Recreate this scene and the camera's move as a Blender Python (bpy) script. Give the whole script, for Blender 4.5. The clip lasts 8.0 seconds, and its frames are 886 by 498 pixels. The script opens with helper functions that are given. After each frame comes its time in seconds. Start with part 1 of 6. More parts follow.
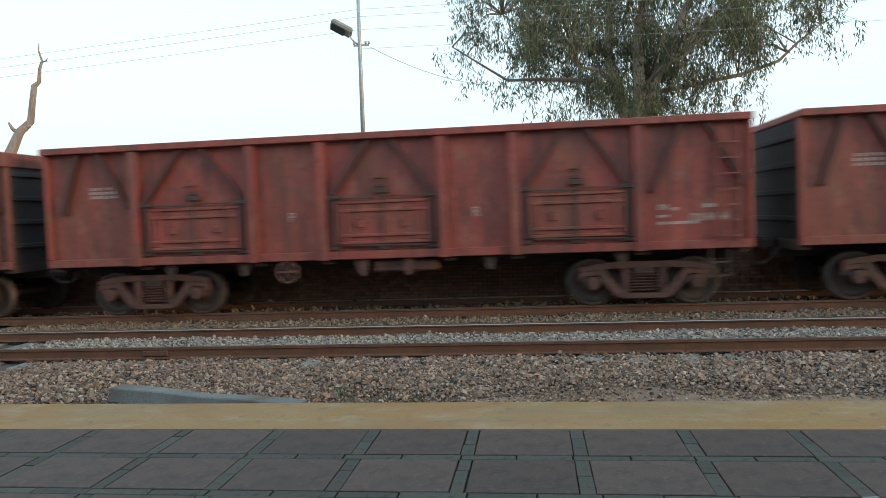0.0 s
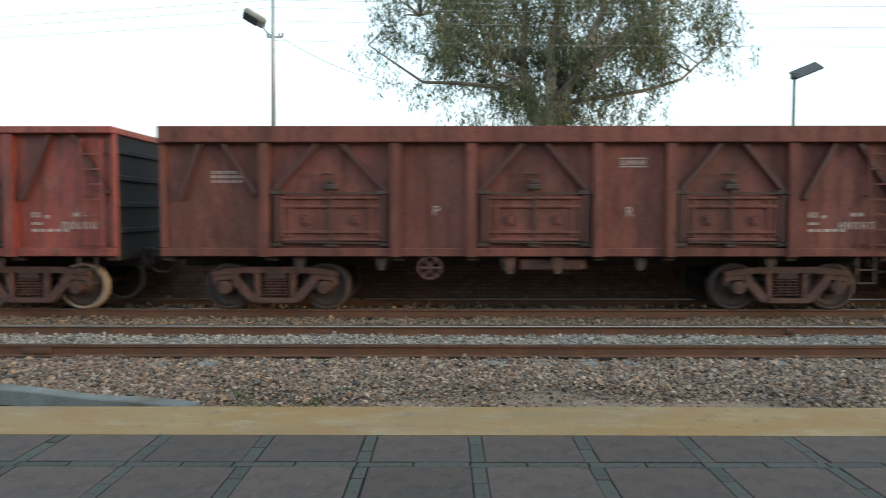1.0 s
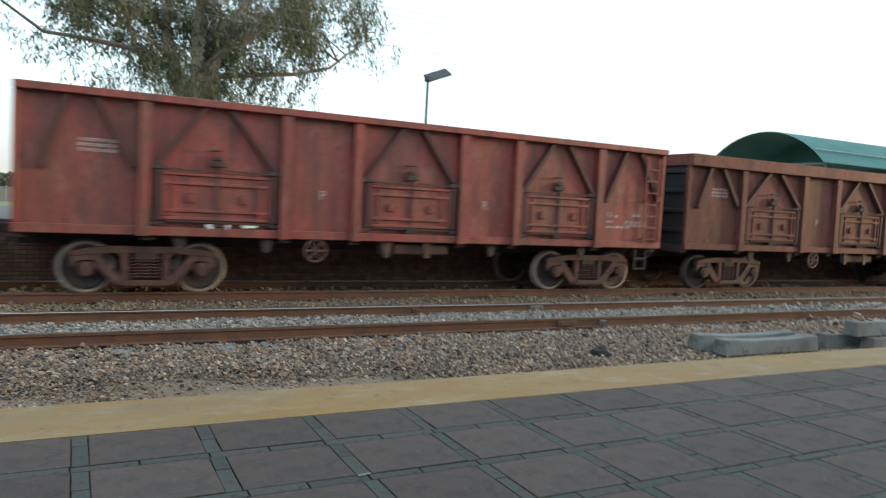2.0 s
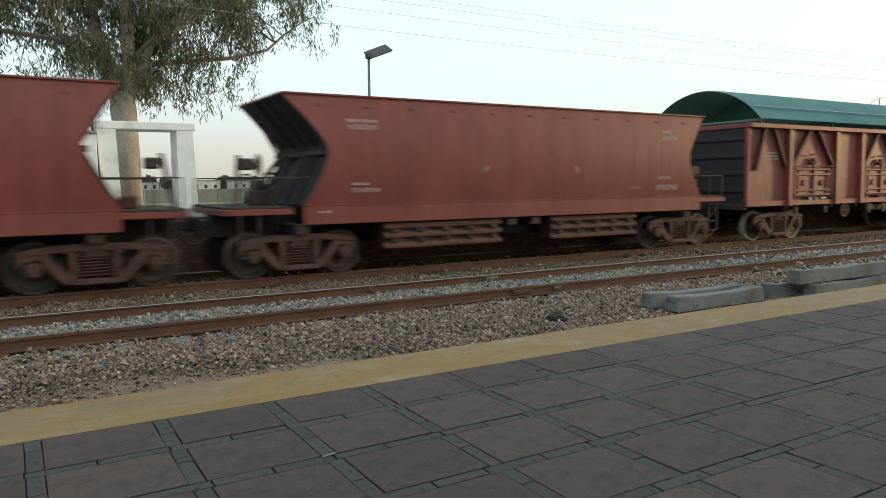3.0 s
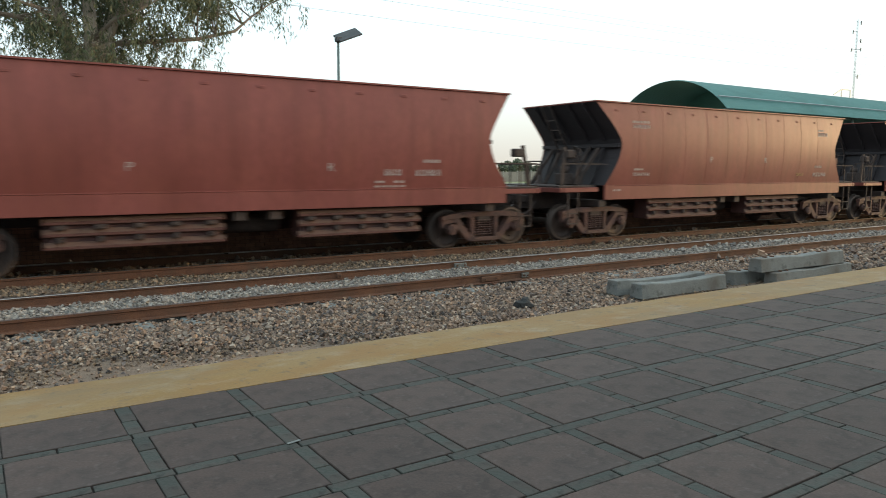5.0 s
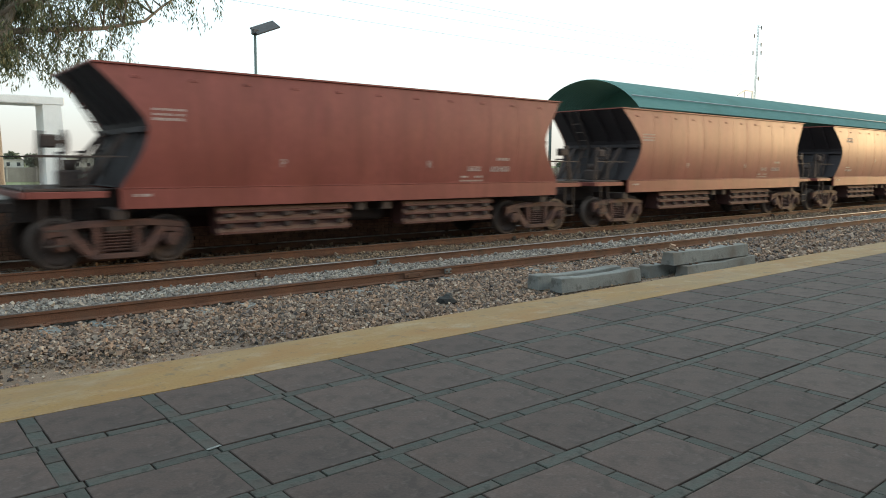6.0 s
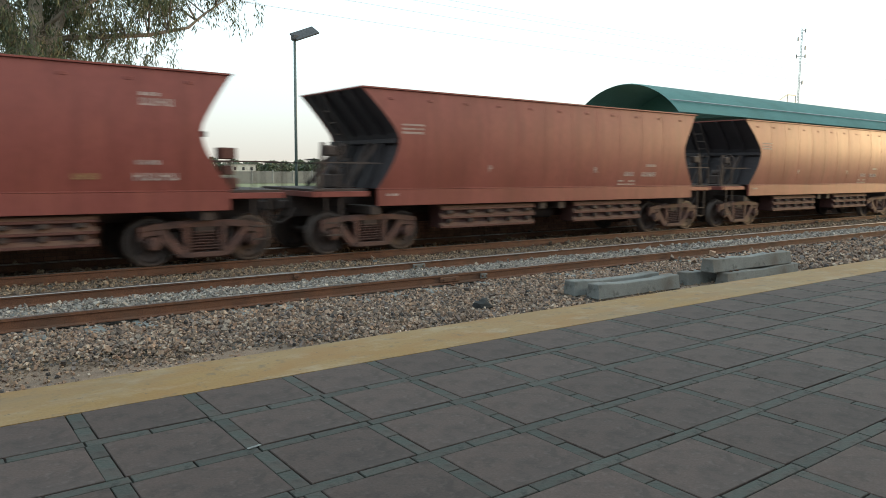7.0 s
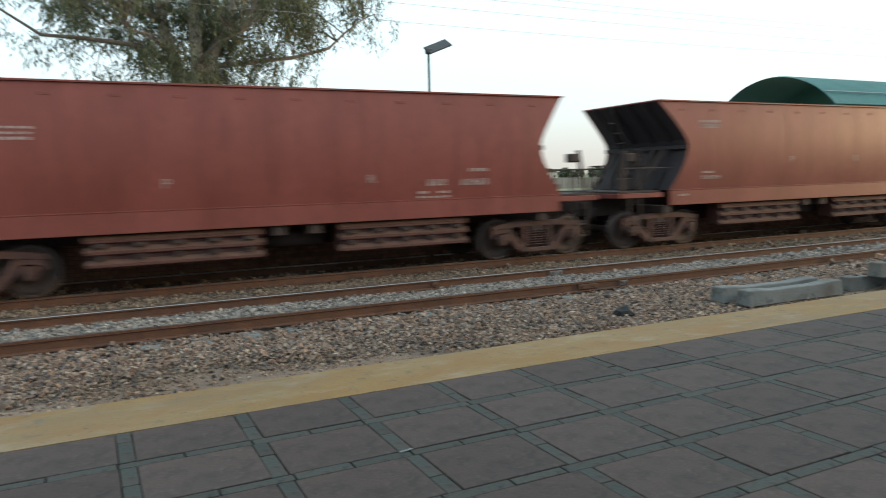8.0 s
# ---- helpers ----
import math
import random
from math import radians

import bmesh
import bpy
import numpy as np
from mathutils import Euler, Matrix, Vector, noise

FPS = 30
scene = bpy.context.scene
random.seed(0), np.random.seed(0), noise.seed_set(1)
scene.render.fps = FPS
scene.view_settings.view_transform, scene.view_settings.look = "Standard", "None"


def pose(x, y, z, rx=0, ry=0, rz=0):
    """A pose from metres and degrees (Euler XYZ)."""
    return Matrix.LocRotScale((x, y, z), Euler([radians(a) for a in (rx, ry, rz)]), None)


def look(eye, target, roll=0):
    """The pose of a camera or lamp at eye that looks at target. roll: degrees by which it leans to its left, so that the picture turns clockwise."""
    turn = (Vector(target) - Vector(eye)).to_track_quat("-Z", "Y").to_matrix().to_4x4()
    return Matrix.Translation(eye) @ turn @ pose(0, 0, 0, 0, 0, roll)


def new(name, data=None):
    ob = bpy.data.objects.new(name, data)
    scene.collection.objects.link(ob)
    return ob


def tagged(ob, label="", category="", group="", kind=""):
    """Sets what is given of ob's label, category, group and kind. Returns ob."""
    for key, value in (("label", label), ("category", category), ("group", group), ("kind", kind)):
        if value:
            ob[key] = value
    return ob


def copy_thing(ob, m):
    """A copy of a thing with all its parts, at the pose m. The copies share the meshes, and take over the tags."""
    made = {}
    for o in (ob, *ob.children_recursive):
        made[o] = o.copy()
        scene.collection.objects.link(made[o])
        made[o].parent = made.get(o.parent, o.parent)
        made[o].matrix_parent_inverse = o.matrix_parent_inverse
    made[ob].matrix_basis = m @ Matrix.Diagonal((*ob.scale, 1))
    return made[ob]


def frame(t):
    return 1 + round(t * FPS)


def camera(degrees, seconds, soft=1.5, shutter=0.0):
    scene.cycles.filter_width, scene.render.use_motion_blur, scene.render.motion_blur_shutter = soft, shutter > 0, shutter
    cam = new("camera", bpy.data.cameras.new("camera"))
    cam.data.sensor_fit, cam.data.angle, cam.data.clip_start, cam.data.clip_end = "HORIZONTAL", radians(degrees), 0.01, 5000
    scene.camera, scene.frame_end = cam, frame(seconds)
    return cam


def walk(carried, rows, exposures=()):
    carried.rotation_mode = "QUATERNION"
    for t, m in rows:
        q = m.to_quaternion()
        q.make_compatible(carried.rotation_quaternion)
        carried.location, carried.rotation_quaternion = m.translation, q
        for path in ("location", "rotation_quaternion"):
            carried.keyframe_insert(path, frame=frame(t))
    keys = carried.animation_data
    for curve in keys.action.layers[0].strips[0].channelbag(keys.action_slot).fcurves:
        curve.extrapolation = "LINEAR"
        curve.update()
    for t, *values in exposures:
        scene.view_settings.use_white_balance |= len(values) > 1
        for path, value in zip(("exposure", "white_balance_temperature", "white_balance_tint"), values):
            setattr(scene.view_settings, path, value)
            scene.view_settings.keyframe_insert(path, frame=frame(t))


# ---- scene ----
# Still phone on the platform, turned by hand. X runs along the track, Y across it, z = 0 is the platform.
cam = camera(63.3, 8.0, soft=0.25, shutter=0.24)
PATH = [
    (0, pose(-0.148, -0.144, 1.450, 87.21, 2.19, 7.29)),
    (0.5, pose(-0.144, -0.127, 1.439, 86.97, 1.83, 6.72)),
    (0.8, pose(-0.121, -0.081, 1.448, 87.25, 0.48, 4.48)),
    (1, pose(-0.106, -0.051, 1.455, 87.13, -0.01, 0.34)),
    (1.2, pose(-0.073, -0.028, 1.464, 87.00, 0.56, -3.83)),
    (1.3, pose(-0.056, -0.016, 1.468, 86.97, 0.21, -6.90)),
    (1.5, pose(-0.023, 0.007, 1.477, 86.24, 1.71, -12.27)),
    (1.7, pose(-0.002, 0.013, 1.467, 86.28, 0.02, -19.62)),
    (1.8, pose(0.009, 0.016, 1.462, 86.42, -1.43, -22.22)),
    (2, pose(0.030, 0.022, 1.451, 86.44, -3.07, -26.97)),
    (2.2, pose(0.059, 0.019, 1.432, 83.84, -1.40, -28.92)),
    (3.3, pose(0.032, 0.020, 1.439, 85.37, 0.55, -31.07)),
    (3.5, pose(0.011, 0.031, 1.444, 85.85, -0.21, -30.51)),
    (4, pose(0.021, 0.015, 1.443, 84.14, 0.17, -31.58)),
    (4.5, pose(0.025, 0.038, 1.434, 83.76, 0.31, -33.25)),
    (4.7, pose(0.048, -0.006, 1.447, 83.60, -0.20, -31.73)),
    (5.8, pose(0.070, 0.021, 1.452, 83.21, -0.06, -40.27)),
    (6, pose(0.065, 0.024, 1.453, 83.26, -0.34, -39.52)),
    (6.5, pose(0.056, 0.021, 1.448, 83.31, -0.46, -38.38)),
    (7, pose(0.041, 0.025, 1.454, 83.59, -0.54, -36.70)),
    (7.5, pose(0.028, 0.027, 1.453, 83.98, -0.65, -35.28)),
    (8, pose(-0.023, 0.058, 1.455, 84.26, 1.40, -26.31)),
]
walk(cam, PATH, exposures=[(0, 0.58, 6100, 9), (0.6, 0.62, 6150, 9), (1.4, 0.91, 6120, 8), (2, 0.81, 6080, 8), (2.3, 0.53, 6280, 8), (3.3, 0.43, 6520, 9), (4, 0.51, 6430, 9), (4.5, 0.67, 6430, 9), (7, 0.69, 6430, 9), (8, 0.63, 6250, 9)])

# ---- light ----
world = bpy.data.worlds.new("evening_sky")
scene.world = world
world.use_nodes = True
wn, wl = world.node_tree.nodes, world.node_tree.links
sky = wn.new("ShaderNodeTexSky")
sky.sky_type, sky.sun_disc = "NISHITA", False
SUN_AZ, SUN_EL = 108.5, 7.0      # degrees from +Y towards +X, and above the horizon
sky.sun_elevation, sky.sun_rotation = radians(SUN_EL), radians(SUN_AZ)
sky.air_density, sky.dust_density, sky.ozone_density = 1.0, 4.0, 1.5
haze = wn.new("ShaderNodeMix")
haze.data_type = "RGBA"
haze.inputs[0].default_value = 0.62
dust = wn.new("ShaderNodeMix")            # evening dust, thick and warm low in the air
dust.data_type = "RGBA"
dust.inputs[6].default_value, dust.inputs[7].default_value = (5.2, 4.9, 4.3, 1), (6.5, 7.85, 8.2, 1)
up = wn.new("ShaderNodeTexCoord")
up_z = wn.new("ShaderNodeSeparateXYZ")
low_air = wn.new("ShaderNodeMapRange")
low_air.inputs[1].default_value, low_air.inputs[2].default_value = 0.0, 0.16
wl.new(up.outputs["Generated"], up_z.inputs[0])
wl.new(up_z.outputs["Z"], low_air.inputs[0])
wl.new(low_air.outputs[0], dust.inputs[0])
wl.new(dust.outputs[2], haze.inputs[7])
wl.new(sky.outputs[0], haze.inputs[6])
wl.new(haze.outputs[2], wn["Background"].inputs[0])
wn["Background"].inputs[1].default_value = 0.15

sun_data = bpy.data.lights.new("sun", "SUN")
sun_data.energy, sun_data.angle, sun_data.color = 0.98, radians(7), (1.0, 0.68, 0.33)
sun = new("sun", sun_data)
az, el = radians(SUN_AZ), radians(SUN_EL)
sun_way = Vector((math.sin(az) * math.cos(el), math.cos(az) * math.cos(el), math.sin(el)))
sun.matrix_basis = look(sun_way * 60, (0, 0, 0))


# ---- materials ----
def nodes_of(name):
    m = bpy.data.materials.new(name)
    m.use_nodes = True
    return m, m.node_tree.nodes, m.node_tree.links, m.node_tree.nodes["Principled BSDF"]


def surface(name, low, high, rough=0.8, scale=3.0, fine=40.0, bump=0.2, metal=0.0, stain=None, stain_scale=0.7, stain_amount=0.5,
            stretch=(1, 1, 1), pick="", spread=0.0, bump_dist=0.01, rough_var=0.15, grime=(), gloss=0.5, wave=0.0):
    """Grain between two colours, stains of a third at a larger scale, fine relief; pick: 'object' or 'island' varies piece by piece."""
    m, n, l, b = nodes_of(name)
    tc = n.new("ShaderNodeTexCoord")
    mp = n.new("ShaderNodeMapping")
    mp.inputs["Scale"].default_value = stretch
    l.new(tc.outputs["Object"], mp.inputs[0])

    def noise_at(sc, detail=6.0):
        t = n.new("ShaderNodeTexNoise")
        t.inputs["Scale"].default_value, t.inputs["Detail"].default_value = sc, detail
        l.new(mp.outputs[0], t.inputs["Vector"])
        return t

    def mix(fac, a, c):
        x = n.new("ShaderNodeMix")
        x.data_type = "RGBA"
        for sock, v in ((x.inputs[0], fac), (x.inputs[6], a), (x.inputs[7], c)):
            if isinstance(v, tuple):
                sock.default_value = (*v, 1) if len(v) == 3 else v
            elif isinstance(v, float):
                sock.default_value = v
            else:
                l.new(v, sock)
        return x.outputs[2]

    def ramp(src, lo, hi):
        r = n.new("ShaderNodeMapRange")
        r.inputs[1].default_value, r.inputs[2].default_value = lo, hi
        l.new(src, r.inputs[0])
        return r.outputs[0]

    big, small = noise_at(scale), noise_at(fine, 3.0)
    both = n.new("ShaderNodeMath")
    both.operation = "ADD"
    l.new(big.outputs[0], both.inputs[0])
    l.new(small.outputs[0], both.inputs[1])
    col = mix(ramp(both.outputs[0], 0.75, 1.25), low, high)
    if stain:
        col = mix(ramp(noise_at(stain_scale, 8.0).outputs[0], 0.62 - 0.25 * stain_amount, 0.72), col, stain)
    for tint, sc, lo, hi, way, most in grime:        # worn, streaked or spotted layers with a shape of their own
        mg = n.new("ShaderNodeMapping")
        mg.inputs["Scale"].default_value = way
        l.new(tc.outputs["Object"], mg.inputs[0])
        tg = n.new("ShaderNodeTexNoise")
        tg.inputs["Scale"].default_value, tg.inputs["Detail"].default_value, tg.inputs["Roughness"].default_value = sc, 9.0, 0.65
        l.new(mg.outputs[0], tg.inputs["Vector"])
        rg_ = n.new("ShaderNodeMapRange")
        rg_.inputs[1].default_value, rg_.inputs[2].default_value, rg_.inputs[4].default_value = lo, hi, most
        l.new(tg.outputs[0], rg_.inputs[0])
        col = mix(rg_.outputs[0], col, tint)
    if pick:
        if pick == "object":
            src = n.new("ShaderNodeObjectInfo").outputs["Random"]
        else:
            src = n.new("ShaderNodeNewGeometry").outputs["Random Per Island"]
        hsv = n.new("ShaderNodeHueSaturation")
        l.new(col, hsv.inputs["Color"])
        r = n.new("ShaderNodeMapRange")
        r.inputs[3].default_value, r.inputs[4].default_value = 1 - spread, 1 + spread
        l.new(src, r.inputs[0])
        l.new(r.outputs[0], hsv.inputs["Value"])
        col = hsv.outputs[0]
    l.new(col, b.inputs["Base Color"])
    l.new(ramp(big.outputs[0], 0.0, 1.0), b.inputs["Roughness"])
    rr = b.inputs["Roughness"].links[0].from_node
    rr.inputs[3].default_value, rr.inputs[4].default_value = max(0.05, rough - rough_var), min(1, rough + rough_var)
    b.inputs["Metallic"].default_value, b.inputs["Specular IOR Level"].default_value = metal, gloss
    if bump:
        bp = n.new("ShaderNodeBump")
        bp.inputs["Strength"].default_value, bp.inputs["Distance"].default_value = bump, bump_dist
        l.new(both.outputs[0], bp.inputs["Height"])
        l.new(bp.outputs[0], b.inputs["Normal"])
        if wave:                                     # sheet metal buckled between its upright seams
            mw = n.new("ShaderNodeMapping")
            mw.inputs["Scale"].default_value = (1.0, 1.0, 0.12)
            l.new(tc.outputs["Object"], mw.inputs[0])
            tw_ = n.new("ShaderNodeTexNoise")
            tw_.inputs["Scale"].default_value, tw_.inputs["Detail"].default_value = 1.9, 2.5
            l.new(mw.outputs[0], tw_.inputs["Vector"])
            bw = n.new("ShaderNodeBump")
            bw.inputs["Strength"].default_value, bw.inputs["Distance"].default_value = 1.0, wave
            l.new(tw_.outputs[0], bw.inputs["Height"])
            l.new(bw.outputs[0], bp.inputs["Normal"])
    return m


def stones_material(name, colours, value=0.35):
    """A colour for each stone, from a ramp over the islands, with grain."""
    m, n, l, b = nodes_of(name)
    geo = n.new("ShaderNodeNewGeometry")
    r = n.new("ShaderNodeValToRGB")
    r.color_ramp.interpolation = "LINEAR"
    e = r.color_ramp.elements
    while len(e) < len(colours):
        e.new(0.5)
    for i, c in enumerate(colours):
        e[i].position = i / (len(colours) - 1)
        e[i].color = (*c, 1)
    l.new(geo.outputs["Random Per Island"], r.inputs[0])
    tc = n.new("ShaderNodeTexCoord")
    t = n.new("ShaderNodeTexNoise")
    t.inputs["Scale"].default_value, t.inputs["Detail"].default_value = 30, 5
    l.new(tc.outputs["Object"], t.inputs["Vector"])
    hsv = n.new("ShaderNodeHueSaturation")
    mr = n.new("ShaderNodeMapRange")
    mr.inputs[3].default_value, mr.inputs[4].default_value = 1 - value, 1 + value
    l.new(t.outputs[0], mr.inputs[0])
    l.new(mr.outputs[0], hsv.inputs["Value"])
    l.new(r.outputs[0], hsv.inputs["Color"])
    l.new(hsv.outputs[0], b.inputs["Base Color"])
    b.inputs["Roughness"].default_value = 0.9
    return m


M_TILE = surface("paving_tile", (0.060, 0.041, 0.035), (0.088, 0.060, 0.051), 0.78, 3.5, 70, 0.2, stain=(0.054, 0.042, 0.039), stain_scale=1.3, pick="object", spread=0.16, bump_dist=0.004, gloss=0.32, grime=(((0.040, 0.031, 0.028), 7.0, 0.46, 0.62, (1, 1, 1), 0.7), ((0.13, 0.104, 0.092), 16.0, 0.54, 0.68, (1, 1, 1), 0.35)))
M_TILE_FAR = surface("paving_tile_far", (0.060, 0.041, 0.035), (0.088, 0.060, 0.051), 0.78, 3.5, 70, 0.2, stain=(0.054, 0.042, 0.039), stain_scale=1.3, pick="island", spread=0.16, bump_dist=0.004, gloss=0.32, grime=(((0.040, 0.031, 0.028), 7.0, 0.46, 0.62, (1, 1, 1), 0.7), ((0.13, 0.104, 0.092), 16.0, 0.54, 0.68, (1, 1, 1), 0.35)))
M_STRIP = surface("paving_strip", (0.036, 0.041, 0.035), (0.062, 0.064, 0.055), 0.78, 5, 50, 0.4, pick="island", spread=0.25, bump_dist=0.005, gloss=0.32, grime=(((0.060, 0.047, 0.041), 5.0, 0.44, 0.62, (1, 1, 1), 0.8), ((0.024, 0.022, 0.020), 14.0, 0.54, 0.66, (1, 1, 1), 0.8)))
M_STRIP_PIECE = surface("paving_strip_piece", (0.036, 0.041, 0.035), (0.062, 0.064, 0.055), 0.78, 5, 50, 0.4, pick="object", spread=0.14, bump_dist=0.005, gloss=0.32, grime=(((0.060, 0.047, 0.041), 5.0, 0.44, 0.62, (1, 1, 1), 0.8), ((0.024, 0.022, 0.020), 14.0, 0.54, 0.66, (1, 1, 1), 0.8)))
M_BED = surface("paving_bed", (0.016, 0.015, 0.014), (0.034, 0.031, 0.028), 0.95, 6, 80, 0.5)
M_YELLOW = surface("yellow_edge_paint", (0.222, 0.126, 0.036), (0.270, 0.164, 0.055), 0.8, 1.6, 45, 0.25, stain=(0.25, 0.180, 0.105), stain_scale=0.40, stain_amount=0.85, bump_dist=0.005, grime=(((0.235, 0.112, 0.031), 2.6, 0.45, 0.66, (0.5, 1, 1), 0.65), ((0.12, 0.09, 0.06), 6.0, 0.57, 0.68, (1, 1, 1), 0.8), ((0.33, 0.27, 0.19), 4.0, 0.52, 0.68, (0.6, 1, 1), 0.45), ((0.10, 0.075, 0.05), 22.0, 0.60, 0.68, (1, 1, 1), 0.8), ((0.17, 0.125, 0.075), 1.1, 0.50, 0.68, (0.4, 1.4, 1), 0.55)))
M_CONCRETE = surface("concrete", (0.22, 0.215, 0.20), (0.34, 0.33, 0.31), 0.9, 4, 60, 0.35, stain=(0.15, 0.145, 0.135), stain_scale=1.5)
M_SLEEPER_DARK = surface("darker_sleeper_concrete", (0.10, 0.103, 0.098), (0.19, 0.195, 0.186), 0.9, 4, 60, 0.35, stain=(0.10, 0.085, 0.07), stain_scale=2.0)
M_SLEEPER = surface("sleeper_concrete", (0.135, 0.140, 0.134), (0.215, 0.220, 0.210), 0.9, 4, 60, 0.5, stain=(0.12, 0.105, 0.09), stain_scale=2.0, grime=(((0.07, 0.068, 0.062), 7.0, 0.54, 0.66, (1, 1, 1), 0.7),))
M_DIRT = surface("dusty_ground", (0.175, 0.118, 0.082), (0.275, 0.195, 0.140), 0.95, 5, 70, 0.7, stain=(0.12, 0.088, 0.066), stain_scale=1.0, bump_dist=0.03)
M_BALLAST_BED = surface("ballast_bed", (0.055, 0.043, 0.034), (0.14, 0.110, 0.084), 0.95, 14, 45, 1.0, stain=(0.11, 0.10, 0.095), stain_scale=1.0, bump_dist=0.05)
M_STONES = stones_material("ballast_stones", [(0.038, 0.032, 0.031), (0.30, 0.20, 0.14), (0.115, 0.094, 0.083), (0.41, 0.26, 0.17), (0.060, 0.053, 0.053), (0.45, 0.35, 0.27), (0.22, 0.13, 0.088), (0.17, 0.148, 0.14)])
M_STONES_LIGHT = stones_material("ballast_stones_light", [(0.105, 0.094, 0.086), (0.36, 0.32, 0.285), (0.21, 0.185, 0.168), (0.44, 0.385, 0.325), (0.135, 0.124, 0.117), (0.32, 0.26, 0.21)])
M_STONES_TAN = stones_material("ballast_stones_rusty", [(0.09, 0.062, 0.046), (0.27, 0.185, 0.12), (0.15, 0.112, 0.085), (0.34, 0.24, 0.155), (0.085, 0.062, 0.05), (0.23, 0.17, 0.13)])
M_RAIL = surface("rusty_rail", (0.085, 0.036, 0.021), (0.165, 0.074, 0.040), 0.8, 5, 60, 0.3, stain=(0.08, 0.045, 0.03), stain_scale=2.5)
M_RAIL_TOP = surface("rail_running_face", (0.30, 0.26, 0.24), (0.42, 0.38, 0.36), 0.32, 3, 40, 0.05, metal=0.9)
M_RED = surface("red_oxide_paint", (0.208, 0.041, 0.033), (0.295, 0.060, 0.046), 0.55, 1.2, 22, 0.12, stain=(0.17, 0.060, 0.040), stain_scale=0.9, stain_amount=0.55, stretch=(1, 1, 0.45), grime=(((0.075, 0.028, 0.022), 2.2, 0.46, 0.66, (2.2, 2.2, 0.35), 0.75), ((0.27, 0.115, 0.082), 3.1, 0.54, 0.68, (1, 1, 0.6), 0.5), ((0.05, 0.03, 0.026), 9.0, 0.55, 0.66, (1.5, 1.5, 0.8), 0.7), ((0.13, 0.115, 0.075), 1.7, 0.60, 0.72, (1, 1, 1.2), 0.5)))
M_BROWN = surface("brown_oxide_paint", (0.150, 0.055, 0.046), (0.210, 0.078, 0.064), 0.6, 1.2, 22, 0.12, gloss=0.15, stain=(0.10, 0.05, 0.038), stain_scale=0.9, stain_amount=0.6, stretch=(1, 1, 0.45), grime=(((0.075, 0.028, 0.022), 2.2, 0.46, 0.66, (2.2, 2.2, 0.35), 0.75), ((0.18, 0.08, 0.06), 3.1, 0.54, 0.68, (1, 1, 0.6), 0.5), ((0.05, 0.03, 0.026), 9.0, 0.55, 0.66, (1.5, 1.5, 0.8), 0.7)))
M_HOPPER = surface("hopper_paint", (0.185, 0.050, 0.041), (0.230, 0.066, 0.054), 0.48, 0.8, 14, 0.03, stain=(0.18, 0.050, 0.038), stain_scale=0.6, stain_amount=0.4, stretch=(1, 1, 0.5), rough_var=0.06, gloss=0.30, wave=0.012, grime=(((0.13, 0.036, 0.028), 1.5, 0.46, 0.66, (2.5, 2.5, 0.25), 0.5), ((0.27, 0.085, 0.06), 2.0, 0.50, 0.68, (1, 1, 0.5), 0.35)))
M_RIB = surface("dark_rib_paint", (0.048, 0.020, 0.018), (0.085, 0.030, 0.026), 0.7, 2, 30, 0.2, stretch=(1, 1, 0.45))
M_FENCE = surface("grey_fence_concrete", (0.16, 0.155, 0.142), (0.24, 0.23, 0.21), 0.9, 1, 20, 0.2, stain=(0.19, 0.175, 0.16), stain_scale=0.6)
# near-black paint for wagon ends: the shade between wagons is in the colour
M_SHADED_END = surface("shaded_end_paint", (0.014, 0.011, 0.014), (0.032, 0.023, 0.026), 0.7, 2, 30, 0.15)
M_DARK = surface("grimy_steel", (0.028, 0.020, 0.019), (0.074, 0.048, 0.040), 0.8, 3, 30, 0.3)
M_BOGIE = surface("dusty_cast_steel", (0.052, 0.026, 0.022), (0.140, 0.064, 0.050), 0.75, 4, 40, 0.3, stain=(0.08, 0.042, 0.035), stain_scale=3)
M_CHUTE = surface("dusty_red_steel", (0.065, 0.023, 0.018), (0.120, 0.042, 0.032), 0.75, 4, 40, 0.3, stain=(0.10, 0.042, 0.033), stain_scale=3)
M_DUST = surface("dust_on_steel", (0.085, 0.045, 0.032), (0.150, 0.082, 0.058), 0.9, 4, 40, 0.3, stain=(0.12, 0.055, 0.04), stain_scale=3)
M_WHEEL = surface("wheel_steel", (0.035, 0.024, 0.021), (0.075, 0.046, 0.037), 0.6, 4, 40, 0.2, metal=0.3)
M_TYRE = surface("worn_tyre_steel", (0.065, 0.048, 0.042), (0.12, 0.090, 0.078), 0.6, 4, 40, 0.1, metal=0.4)
M_TYRE_PALE = surface("dusty_tyre_steel", (0.26, 0.20, 0.155), (0.40, 0.32, 0.26), 0.7, 4, 40, 0.1, metal=0.2)
M_STENCIL = surface("faded_stencil_paint", (0.24, 0.16, 0.14), (0.48, 0.41, 0.38), 0.7, 14, 60, 0.0)
M_STENCIL_YELLOW = surface("faded_yellow_stencil_paint", (0.22, 0.12, 0.05), (0.34, 0.22, 0.09), 0.7, 14, 60, 0.0)
M_WHITE = surface("white_lettering", (0.27, 0.20, 0.18), (0.44, 0.38, 0.35), 0.7, 8, 60, 0.0)
M_WHITEWASH = surface("whitewash", (0.74, 0.75, 0.75), (0.86, 0.87, 0.86), 0.85, 2, 40, 0.2, stain=(0.52, 0.51, 0.49), stain_scale=1.2, stain_amount=0.35)
